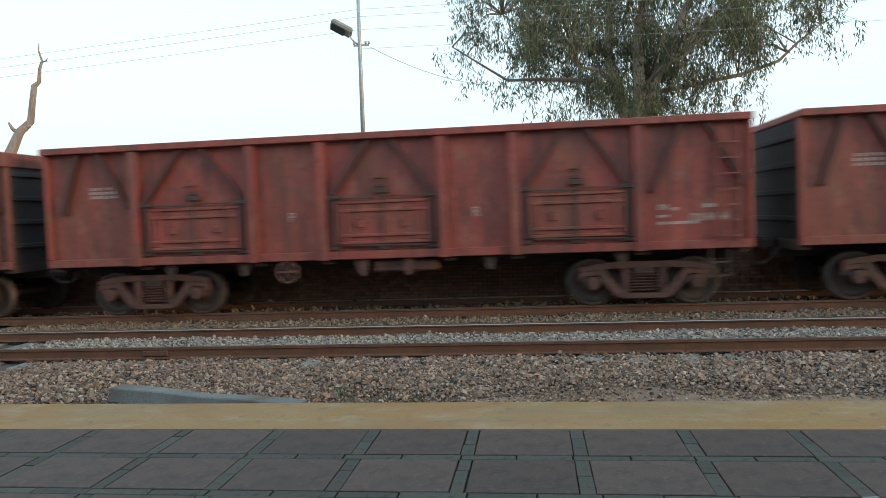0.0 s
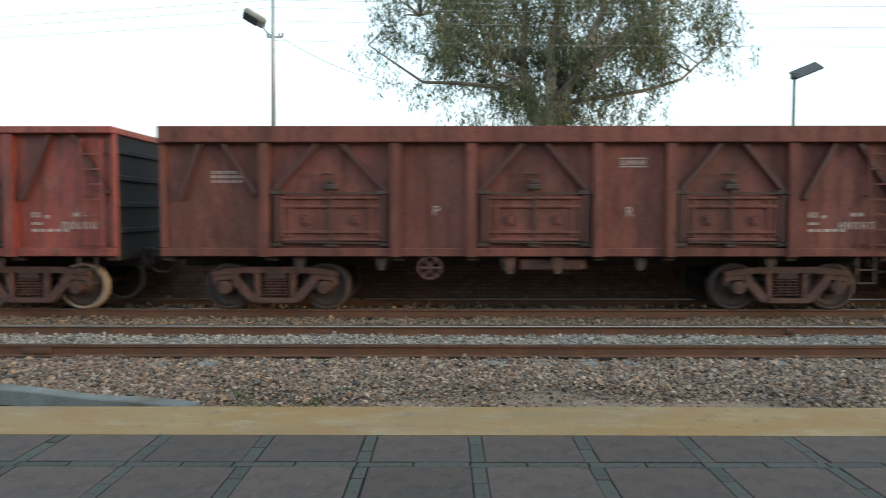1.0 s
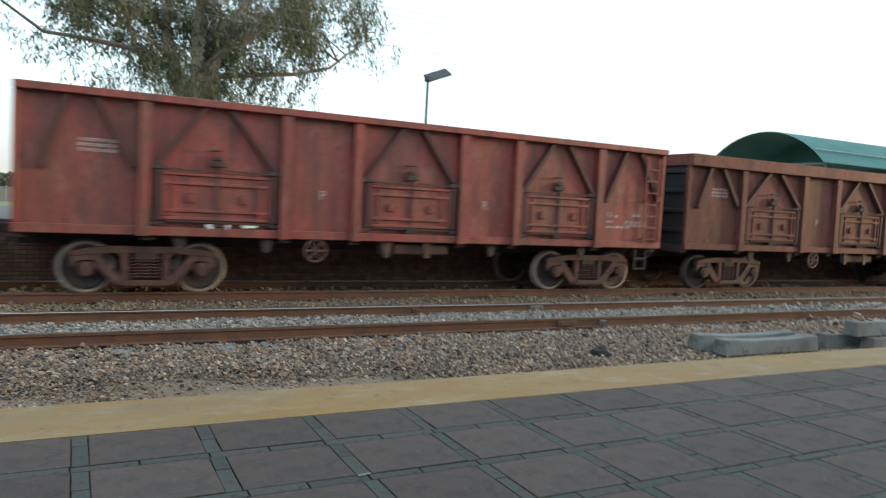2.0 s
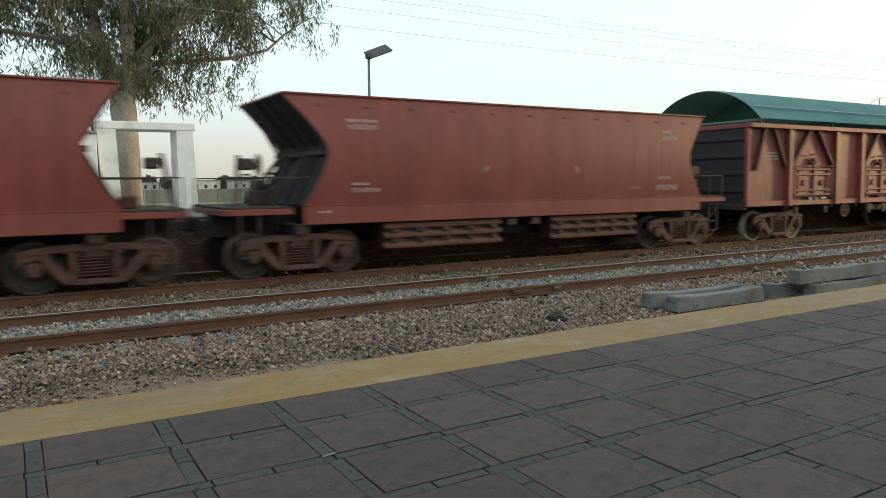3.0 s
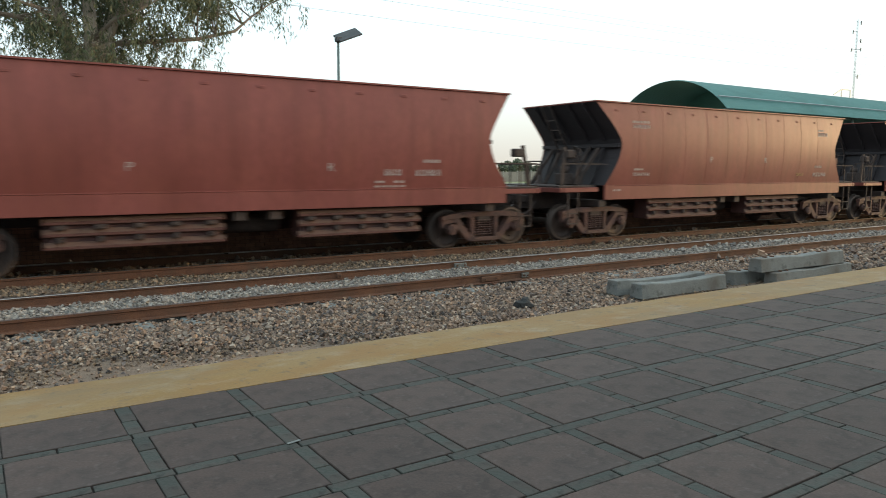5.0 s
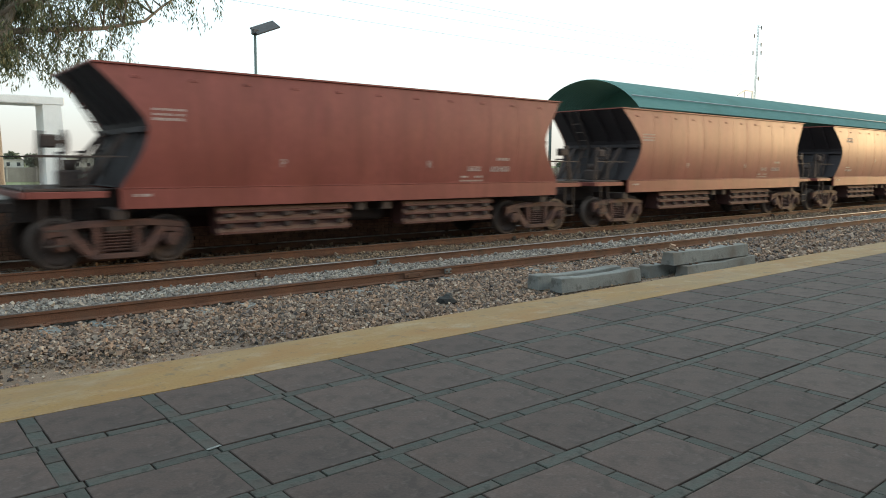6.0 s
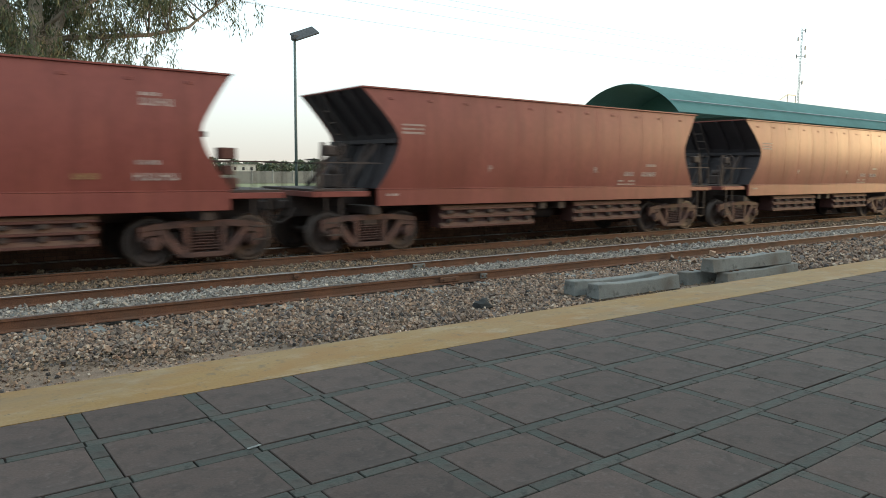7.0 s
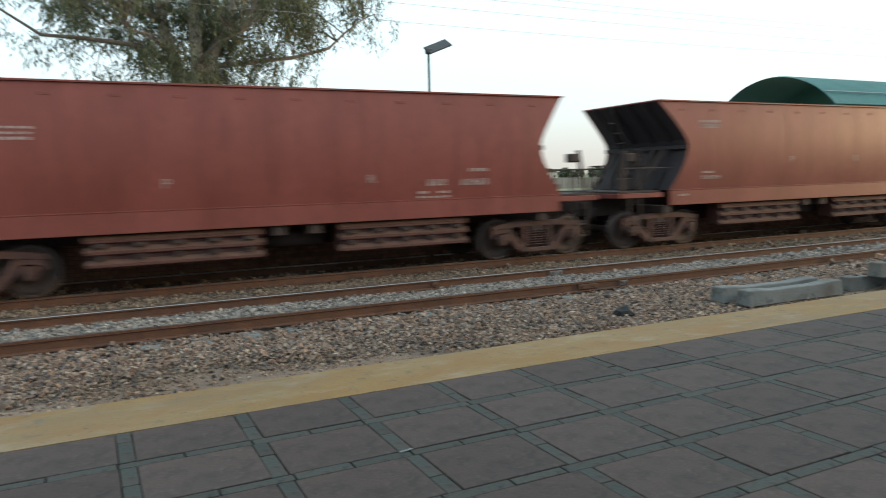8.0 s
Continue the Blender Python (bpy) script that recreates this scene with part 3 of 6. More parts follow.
def coupler(parent, x, way):
    bm = bmesh.new()
    box_in(bm, min(x, x + way * 0.32), max(x, x + way * 0.32), -0.09, 0.09, 0.97, 1.15, 0.02)
    xh = x + way * 0.40
    box_in(bm, xh - 0.11, xh + 0.11, -0.16, 0.16, 0.93, 1.22, 0.04)
    part("coupler", bm, M_DARK, parent, "grimy knuckle coupler")
    bm = bmesh.new()
    tube_in(bm, [(x, -0.4, 1.0), (x + way * 0.15, -0.4, 0.8), (x + way * 0.32, -0.38, 0.68), (x + way * 0.42, -0.36, 0.70)], 0.028, 6)
    part("brake_hose", bm, M_DARK, parent)


def letters(text, parent, x, z, y, size, name="lettering"):
    cu = bpy.data.curves.new(name, "FONT")
    cu.body, cu.size, cu.extrude = text, size, 0.002
    tmp = bpy.data.objects.new(name, cu)
    scene.collection.objects.link(tmp)
    me = bpy.data.meshes.new_from_object(tmp.evaluated_get(bpy.context.evaluated_depsgraph_get()))
    bpy.data.objects.remove(tmp)
    me.materials.clear()
    me.materials.append(M_WHITE)
    ob = new(name, me)
    ob.parent = parent
    ob.matrix_basis = pose(x, y, z, 90, 0, 0)
    return ob


def bars_in(bm, x, z, y, w, h, n, r):
    """Unreadable writing: a row of short bars."""
    step = w / n
    for i in range(n):
        k, w_ = x + i * step, step * r.uniform(0.55, 0.75)
        if h < 0.08:
            box_in(bm, k, k + w_, y - 0.003, y + 0.003, z, z + h)
            continue
        t_ = min(0.028, w_ * 0.3)
        for c in (k, k + w_ - t_):
            box_in(bm, c, c + t_, y - 0.003, y + 0.003, z, z + h)
        q = z + h * r.choice((0.0, 0.39, 0.78))
        box_in(bm, k + t_, k + w_ - t_, y - 0.003, y + 0.003, q, q + h * 0.22)


POSTS = (1.96, 4.40, 5.82, 8.17, 9.54, 11.80)
G_LEN, G_TOP, G_BOT, G_HALF = 13.8, 3.49, 1.07, 1.50


def gondola(name, paint, chord, label, seed):
    """An open wagon; local x = 0 at its rear end, z = 0 on the rail head."""
    r = random.Random(seed)
    g = holder(name, label, "wagon", "wagons of the goods train")
    wheels = []
    for s in (-1, 1):
        bm = bmesh.new()
        y = s * (G_HALF - 0.12)
        box_in(bm, 0.02, G_LEN - 0.02, y - 0.012, y + 0.012, G_BOT + 0.1, G_TOP - 0.05)
        part("side_sheet", bm, paint, g)
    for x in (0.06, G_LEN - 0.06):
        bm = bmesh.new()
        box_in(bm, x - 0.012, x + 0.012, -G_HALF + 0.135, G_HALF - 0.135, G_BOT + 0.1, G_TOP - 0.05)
        # end sheet painted dark to stand in for the shade on it
        part("end_sheet", bm, M_SHADED_END, g, "end sheet with shade put into its dark colour")
    bm = bmesh.new()
    box_in(bm, 0.08, G_LEN - 0.08, -G_HALF + 0.14, G_HALF - 0.14, G_BOT + 0.1, G_BOT + 0.14)
    part("floor", bm, M_DARK, g)
    bm = bmesh.new()
    for s in (-1, 1):
        box_in(bm, 0.0, G_LEN, s * G_HALF - (0.10 if s < 0 else 0.14), s * G_HALF + (0.14 if s < 0 else 0.10), G_TOP - chord, G_TOP, 0.012)
    for x in (0.0, G_LEN - 0.12):
        box_in(bm, x + 0.002, x + 0.118, -G_HALF + 0.145, G_HALF - 0.145, G_TOP - chord, G_TOP - 0.003, 0.012)
    part("top_chord", bm, paint, g)
    for s in (-1, 1):
        bm = bmesh.new()
        yo = s * G_HALF
        lo, hi = (yo - 0.01, yo + 0.108) if s < 0 else (yo - 0.108, yo + 0.01)
        box_in(bm, 0.0, G_LEN, lo, hi, G_BOT, G_BOT + 0.16, 0.012)
        part("side_sill", bm, paint, g)
        for p in POSTS:
            bm = bmesh.new()
            lo2, hi2 = (yo - 0.085, yo + 0.108) if s < 0 else (yo - 0.108, yo + 0.085)
            bw = 0.09
            k0, k1 = (lo2, hi2) if s < 0 else (hi2, lo2)
            pts = [(p - bw, k1), (p - bw, k0), (p + bw, k0), (p + bw, k1)]
            a = [bm.verts.new((q, w, G_BOT - 0.003)) for q, w in pts]
            b = [bm.verts.new((q, w + (0.03 * (1 if s < 0 else -1) if i in (1, 2) else 0), G_TOP - chord - 0.002)) for i, (q, w) in enumerate(pts)]
            for i in range(4):
                bm.faces.new((a[i], a[(i + 1) % 4], b[(i + 1) % 4], b[i]))
            bm.faces.new(a)
            bm.faces.new(b)
            part("side_post", bm, paint, g)
        for k in (0.0, G_LEN - 0.09):
            bm = bmesh.new()
            box_in(bm, k, k + 0.09, lo + 0.012, hi, G_BOT + 0.162, G_TOP - chord - 0.002, 0.01)
            part("corner_post", bm, paint, g)
        # slanting ribs in the braced bays
        yr = yo + (0.045 if s < 0 else -0.045)
        top = G_TOP - chord
        for x0, x1 in ((0.12, POSTS[0] - 0.115), (POSTS[0] + 0.115, POSTS[1] - 0.115), (POSTS[2] + 0.115, POSTS[3] - 0.115), (POSTS[4] + 0.115, POSTS[5] - 0.115), (POSTS[5] + 0.115, G_LEN - 0.12)):
            mid = (x0 + x1) / 2
            wide = x1 - x0 > 1.9
            first = x0 < 0.2
            for e0, e1, low in ((x0 + (0.04 if wide else 0.26 if first else 0.10), mid - 0.22, 2.28 if wide else 2.14), (x1 - 0.04, mid + 0.22, 2.28 if wide else 2.24)):
                bm = bmesh.new()
                bar_in(bm, (e0, yr, low), (e1, yr, top - 0.01), 0.085, 0.15, (0, 1, 0))
                part("slanting_rib", bm, M_RIB, g, "dark slanting angle iron")
        # drop doors
        for x0, x1 in ((POSTS[0] + 0.30, POSTS[1] - 0.28), (POSTS[2] + 0.30, POSTS[3] - 0.28), (POSTS[4] + 0.26, POSTS[5] - 0.26)):
            yd = yo + (0.07 if s < 0 else -0.07)
            sg = -1 if s < 0 else 1
            bm = bmesh.new()
            box_in(bm, x0, x1, min(yd, yd + sg * 0.04), max(yd, yd + sg * 0.04), 1.36, 2.20, 0.01)
            door = part("drop_door", bm, paint, g, "battered drop-side door")
            bm = bmesh.new()
            mid = (x0 + x1) / 2
            f0, f1 = sorted((yd + sg * 0.041, yd + sg * 0.085))
            for z in (1.36, 1.50, 1.98, 2.14):
                box_in(bm, x0 + 0.02, x1 - 0.02, f0, f1, z, z + 0.06, 0.01)
            for x in (x0, x0 + 0.14, mid - 0.035, x1 - 0.20, x1 - 0.06):
                box_in(bm, x, x + 0.06, f0, f1, 1.425, 2.135, 0.01)
            for x in ((x0 + mid) / 2, (x1 + mid) / 2):
                box_in(bm, x - 0.07, x + 0.07, f0 - 0.006, f1 - 0.01, 1.66, 1.84, 0.03)
            part("door_frame", bm, paint, door)
            for x in ((x0 + mid) / 2, (x1 + mid) / 2):
                bm = bmesh.new()
                box_in(bm, x - 0.02, x + 0.05, f0 - 0.004, f1 + 0.012, 1.70, 1.80, 0.01)
                part("grab_handle", bm, M_DARK, door)
            for x in (x0 - 0.07, x1 + 0.07):
                bm = bmesh.new()
                box_in(bm, x - 0.05, x + 0.05, f0 - 0.02, f1 + 0.02, 1.34, 2.22, 0.012)
                part("guide_post", bm, M_RIB, door)
                bm = bmesh.new()
                box_in(bm, x - 0.13, x + 0.11, f0 - 0.02, f1 + 0.07, 2.222, 2.31, 0.02)
                box_in(bm, x - 0.04, x + 0.04, f0 - 0.02, f1 + 0.05, 2.31, 2.37, 0.015)
                part("hinge", bm, M_DARK, door, "dark greasy hinge")
                bm = bmesh.new()
                box_in(bm, x - 0.10, x + 0.10, f0, f1 + 0.05, 1.25, 1.338, 0.015)
                part("hinge", bm, M_DARK, door, "dark greasy hinge")
            bm = bmesh.new()
            box_in(bm, mid - 0.13, mid + 0.13, f0 - 0.01, f1 + 0.06, 2.32, 2.43, 0.02)
            box_in(bm, mid - 0.07, mid + 0.08, f0 - 0.01, f1 + 0.05, 2.43, 2.52, 0.02)
            box_in(bm, mid - 0.022, mid + 0.022, f0 - 0.01, f1 + 0.03, 1.36, 2.32, 0.01)
            part("door_latch", bm, M_DARK, door, "dark greasy latch")
            bm = bmesh.new()
            box_in(bm, mid - 0.16, mid + 0.06, f0 - 0.03, f1 + 0.02, 2.60, 2.635, 0.008)
            part("door_stop", bm, M_DARK, door)
            bm = bmesh.new()
            box_in(bm, mid - 0.11, mid + 0.11, f0, f1 + 0.05, 1.24, 1.355, 0.015)
            part("door_catch", bm, M_DARK, door)
            yb = (f0 + f1) / 2 + sg * 0.03
            for a_, b_, z in ((x0 + 0.05, mid - 0.11, 2.25), (mid + 0.11, x1 - 0.05, 2.27), (x0 + 0.05, x1 - 0.05, 1.345)):
                bm = bmesh.new()
                bar_in(bm, (a_, yb, z), (b_, yb, z - 0.02), 0.028)
                part("latch_bar", bm, M_DARK, door)
    # ladder at the leading end
    for s in (-1, 1):
        bm = bmesh.new()
        y = s * (G_HALF + 0.05)
        for x in (G_LEN - 0.62, G_LEN - 0.24):
            bar_in(bm, (x, y, 1.2), (x, y, G_TOP - chord - 0.1), 0.035)
            for z in (1.3, 2.2, 3.0):
                bar_in(bm, (x, y, z), (x, y - s * 0.14, z), 0.03)
        for i in range(7):
            bar_in(bm, (G_LEN - 0.62, y, 1.3 + i * 0.28), (G_LEN - 0.24, y, 1.3 + i * 0.28), 0.028)
        part("ladder", bm, paint, g)
        bm = bmesh.new()
        for x in (G_LEN - 0.75, G_LEN - 0.42):
            bar_in(bm, (x, y + s * -0.1, 1.08), (x, y - s * 0.1, 0.55), 0.03)
        for z in (0.57, 0.82):
            bar_in(bm, (G_LEN - 0.75, y - s * 0.1, z), (G_LEN - 0.42, y - s * 0.1, z), 0.03)
        part("step", bm, M_DARK, g)
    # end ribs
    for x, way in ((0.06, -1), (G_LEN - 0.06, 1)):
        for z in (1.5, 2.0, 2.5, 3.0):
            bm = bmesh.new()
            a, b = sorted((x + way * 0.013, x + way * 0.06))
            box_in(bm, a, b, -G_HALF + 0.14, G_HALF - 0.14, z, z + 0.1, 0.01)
            # ribs carry the same painted shade as the end sheet
            part("end_rib", bm, M_SHADED_END, g)
    # underframe
    bm = bmesh.new()
    box_in(bm, 0.0, G_LEN, -0.25, 0.25, 0.80, 1.165, 0.01)
    for x in (0.05, 2.0, 4.4, 5.8, 8.2, 9.5, 11.8, G_LEN - 0.2):
        box_in(bm, x - 0.05, x + 0.15, -G_HALF + 0.13, G_HALF - 0.13, 0.98, 1.165, 0.01)
    for s in (-1, 1):
        for x in (4.0, 6.35, 8.9, 11.35, 2.45):
            prism_in(bm, [(x, 1.1), (x + 0.26, 1.1), (x + 0.18, 0.80), (x + 0.08, 0.80)], s * 1.36 - 0.02, s * 1.36 + 0.02)
    part("underframe", bm, M_DARK, g)
    bm = bmesh.new()
    for x in (6.45, 7.35):
        prism_in(bm, [(x, 1.08), (x + 0.22, 1.08), (x + 0.16, 0.74), (x + 0.06, 0.74)], -1.42, -1.38)
    box_in(bm, 6.75, 8.0, -1.3, -0.8, 0.80, 1.02, 0.03)
    part("brake_reservoir", bm, M_BOGIE, g)
    bm = bmesh.new()       # hand brake wheel on the side
    for q in range(20):
        a0, a1 = 2 * math.pi * q / 20, 2 * math.pi * (q + 1) / 20
        bar_in(bm, (5.05 + 0.21 * math.cos(a0), -1.45, 0.86 + 0.21 * math.sin(a0)), (5.05 + 0.21 * math.cos(a1), -1.45, 0.86 + 0.21 * math.sin(a1)), 0.04)
    for q in range(3):
        a0 = math.pi * q / 3
        bar_in(bm, (5.05 - 0.2 * math.cos(a0), -1.45, 0.86 - 0.2 * math.sin(a0)), (5.05 + 0.2 * math.cos(a0), -1.45, 0.86 + 0.2 * math.sin(a0)), 0.035)
    cyl_in(bm, (5.05, -1.48, 0.86), (5.05, -0.9, 0.86), 0.03, 8)
    part("brake_wheel", bm, M_BOGIE, g)
    coupler(g, 0.0, -1)
    coupler(g, G_LEN, 1)
    # painted marks
    ym = -G_HALF + 0.105
    bm = bmesh.new()
    for i in range(3):
        bars_in(bm, 0.95, 2.62 - i * 0.085, ym, 0.62, 0.055, 5, r)
    bars_in(bm, 12.15, 1.80, ym, 0.2, 0.10, 2, r)
    bars_in(bm, 12.40, 1.78, ym, 0.13, 0.06, 1, r)
    bars_in(bm, 12.15, 1.66, ym, 0.22, 0.05, 3, r)
    bars_in(bm, 12.15, 1.53, ym, 0.75, 0.055, 5, r)
    bars_in(bm, 12.72, 1.58, ym, 0.70, 0.14, 5, r)
    bars_in(bm, 12.95, 1.82, ym, 0.28, 0.07, 2, r)
    tagged(part("stencil_paint", bm, M_STENCIL, g, "worn white stencilled marks"), kind="stuff")
    if chord > 0.2:           # a small white framed plate and its row of marks
        bm = bmesh.new()
        box_in(bm, 8.60, 9.12, ym - 0.008, ym + 0.004, 2.74, 2.76)
        box_in(bm, 8.60, 9.12, ym - 0.008, ym + 0.004, 2.90, 2.92)
        bars_in(bm, 8.63, 2.78, ym - 0.004, 0.48, 0.10, 4, r)
        tagged(part("stencilled_plate", bm, M_WHITE, g, "white stencilled panel"), kind="stuff")
    else:                     # smears of white paint under a door
        bm = bmesh.new()
        for k, w_ in ((3.0, 0.16), (3.35, 0.06), (3.62, 0.30)):
            prism_in(bm, [(k, 1.30), (k + w_, 1.30), (k + w_ * 0.8, 1.25), (k + w_ * 0.55, 1.20 if w_ < 0.2 else 1.26), (k + w_ * 0.2, 1.24)], -G_HALF - 0.014, -G_HALF - 0.011)
        if seed % 2:
            tagged(part("paint_smear", bm, M_WHITEWASH, g, "white paint smears"), kind="stuff")
        else:
            bm.free()
    letters("P", g, 5.10, 1.84, ym, 0.26)
    letters("R", g, 8.72, 1.82, ym, 0.26)
    for x in (2.05, G_LEN - 1.9):
        b, w = bogie(g, x, M_TYRE_PALE if "rust" in label else None)
        wheels += w
    return g, wheels


H_LEN = 11.85


def hopper(name, label, seed, plain):
    """A hopper wagon with hollowed ends and slightly bulging sides; local x = 0 at the upper rear corner, z = 0 on the rail head."""
    r = random.Random(seed)
    g = holder(name, label, "wagon", "wagons of the goods train")
    top, skirt = 3.60, 1.43

    def inset(z, end=0):
        """How far the rear (0) or front (1) end stands back at height z."""
        k = (z - skirt) / (top - skirt)
        deep, foot, back = ((0.92, 0.42, 0.0), (0.57, -0.02, -0.07))[end]
        if k > 0.52:
            q = (1 - k) / 0.48
            return back + (deep - back) * (1 - (1 - q) ** 1.2) if q < 1 else deep
        return foot + (deep - foot) * math.sin(min(1, k / 0.52) * math.pi / 2) ** 1.05

    def half(z):
        """Half the width at height z."""
        k = (z - skirt) / (top - skirt)
        return 1.37 + 0.18 * math.sin(math.pi * min(1, max(0, 0.15 + 0.72 * k)))

    zs = [skirt + (top - skirt) * i / 16 for i in range(17)]
    nx = 12
    grid = {}
    for s in (-1, 1):
        bm = bmesh.new()
        for i, z in enumerate(zs):
            for j in range(nx + 1):
                x = inset(z) + (H_LEN - inset(z) - inset(z, 1)) * j / nx
                grid[s, i, j] = bm.verts.new((x, s * half(z), z))
        for i in range(16):
            for j in range(nx):
                bm.faces.new((grid[s, i, j], grid[s, i, j + 1], grid[s, i + 1, j + 1], grid[s, i + 1, j])).smooth = True
        part("side_sheet", bm, M_HOPPER, g, "smooth curved side in red-brown paint")
        for j in range(1, 11):     # upright welded seams
            bm = bmesh.new()
            x = 0.62 + j * (H_LEN - 1.3) / 11
            for z0, z1 in zip(zs[:-1:2], zs[2::2]):
                if inset(z0) + 0.05 < x < H_LEN - inset(z0, 1) - 0.05 and inset(z1) + 0.05 < x < H_LEN - inset(z1, 1) - 0.05:
                    bar_in(bm, (x, s * (half(z0) + 0.001), z0), (x, s * (half(z1) + 0.001), z1), 0.02, 0.006, (0, 1, 0))
            part("seam", bm, M_HOPPER, g)
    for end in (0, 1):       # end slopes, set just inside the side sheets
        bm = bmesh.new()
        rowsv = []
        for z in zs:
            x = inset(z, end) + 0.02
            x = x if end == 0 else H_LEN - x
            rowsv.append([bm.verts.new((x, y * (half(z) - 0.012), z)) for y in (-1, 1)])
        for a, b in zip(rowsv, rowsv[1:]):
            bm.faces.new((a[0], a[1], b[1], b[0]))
        # shade of the hollow is painted in, not left to the lighting
        part("end_slope", bm, M_SHADED_END, g, "hollowed end sheet, its shade put into the near-black colour")
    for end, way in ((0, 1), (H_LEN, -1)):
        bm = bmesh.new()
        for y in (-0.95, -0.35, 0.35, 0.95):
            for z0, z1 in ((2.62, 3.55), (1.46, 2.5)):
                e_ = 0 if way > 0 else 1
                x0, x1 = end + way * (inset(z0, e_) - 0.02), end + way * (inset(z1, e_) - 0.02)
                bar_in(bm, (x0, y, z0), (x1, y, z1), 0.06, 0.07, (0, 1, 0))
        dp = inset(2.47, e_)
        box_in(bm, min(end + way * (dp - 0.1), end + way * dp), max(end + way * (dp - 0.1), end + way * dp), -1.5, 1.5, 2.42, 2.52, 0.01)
        # ribs take the slope's painted shade
        part("end_rib", bm, M_SHADED_END, g)
    bm = bmesh.new()       # top rim and the load
    for s in (-1, 1):
        box_in(bm, 0.0, H_LEN + 0.07, s * half(top) - 0.05, s * half(top) + 0.002, top - 0.03, top + 0.003, 0.002)
    for x in (0.0, H_LEN + 0.01):
        box_in(bm, x, x + 0.06, -half(top) + 0.052, half(top) - 0.052, top - 0.03, top + 0.001, 0.002)
    part("top_rim", bm, M_HOPPER, g)
    bm = bmesh.new()
    box_in(bm, 0.9, H_LEN - 0.9, -1.38, 1.38, 1.5, 1.56)
    part("hopper_floor", bm, M_DARK, g)
    for s in (-1, 1):       # skirt girder with a lip
        bm = bmesh.new()
        lo, hi = sorted((s * 1.47, s * 1.40))
        box_in(bm, 0.42, H_LEN - 0.02, lo, hi, 1.05, skirt - 0.02, 0.006)
        lo, hi = sorted((s * 1.474, s * 1.38))
        box_in(bm, 0.42, H_LEN - 0.02, lo, hi, skirt - 0.018, skirt + 0.006, 0.006)
        part("side_girder", bm, M_HOPPER, g, "flat red-brown girder along the foot")
        for i in range(11):     # small lugs under the rim
            bm = bmesh.new()
            x = 0.75 + i * (H_LEN - 1.5) / 10
            y = s * (half(3.38) + 0.001)
            box_in(bm, x - 0.05, x + 0.05, min(y, y + s * 0.02), max(y, y + s * 0.02), 3.35, 3.41, 0.008)
            part("lug", bm, M_HOPPER, g)
    # discharge gear below
    for x0, x1 in ((2.25, 5.15), (6.72, 9.45)):
        for s in (-1, 1):
            bm = bmesh.new()
            y = s * 1.30
            box_in(bm, x0, x1, min(y, y - s * 0.5), max(y, y - s * 0.5), 0.48, 1.03, 0.02)
            part("discharge_chute", bm, M_RIB, g)
            bm = bmesh.new()
            lo, hi = sorted((y + s * 0.002, y + s * 0.09))
            for z in (0.48, 0.70, 0.90):
                box_in(bm, x0 - 0.05, x1 + 0.05, lo, hi, z, z + 0.055, 0.01)
            part("door_rail", bm, M_CHUTE, g)
            bm = bmesh.new()
            for z in (0.535, 0.755, 0.955):     # sloping flats that hold the dust
                q = [[bm.verts.new((x, y + s * d, z + h_)) for x in (x0 - 0.05, x1 + 0.05)] for d, h_ in ((0.088, 0.001), (0.01, 0.075), (0.01, 0.001))]
                for k in range(3):
                    bm.faces.new((q[k][0], q[k][1], q[(k + 1) % 3][1], q[(k + 1) % 3][0]))
                for k in (0, 1):
                    bm.faces.new([c_[k] for c_ in q])
            bmesh.ops.recalc_face_normals(bm, faces=bm.faces[:])
            part("dusty_ledge", bm, M_DUST, g, "tan dusty sloping ledges")
            for i in range(5):
                x = x0 + 0.2 + i * (x1 - x0 - 0.4) / 4
                lo, hi = sorted((y + s * 0.003, y + s * 0.12))
                bm = bmesh.new()
                box_in(bm, x - 0.09, x + 0.09, lo, hi, 0.812, 0.896, 0.02)
                part("door_bracket", bm, M_DARK, g)
                bm = bmesh.new()
                box_in(bm, x - 0.05, x + 0.05, lo, hi, 0.594, 0.696, 0.02)
                part("door_bracket", bm, M_DARK, g)
    bm = bmesh.new()
    box_in(bm, -1.08, H_LEN + 1.08, -0.25, 0.25, 0.80, 1.376, 0.01)
    part("centre_sill", bm, M_DARK, g)
    for x in (0.42, H_LEN - 0.42, 5.5, 6.2):
        bm = bmesh.new()
        box_in(bm, x - 0.12, x + 0.12, -1.38, 1.38, 0.86, 1.045, 0.01)
        part("cross_bearer", bm, M_DARK, g)
    bm = bmesh.new()
    cyl_in(bm, (5.35, -0.6, 0.75), (6.5, -0.6, 0.75), 0.18, 14)
    part("air_tank", bm, M_DARK, g)
    for end, way in ((0.0, -1), (H_LEN, 1)):
        bm = bmesh.new()
        a, b = sorted((end + way * 1.08, end - way * 0.2))
        box_in(bm, a, b, -1.335, 1.335, 1.38, 1.43, 0.008)
        part("end_deck", bm, M_DARK, g, "grimy chequered deck")
        bm = bmesh.new()
        a, b = sorted((end + way * 1.10, end + way * 1.0))
        box_in(bm, a, b, -1.42, 1.42, 1.26, 1.378, 0.01)
        for s in (-1, 1):
            a, b = sorted((end + way * 0.98, end - way * 0.22))
            lo, hi = sorted((s * 1.42, s * 1.34))
            box_in(bm, a, b, lo, hi, 1.26, 1.378, 0.01)
        part("end_sill", bm, M_HOPPER, g)
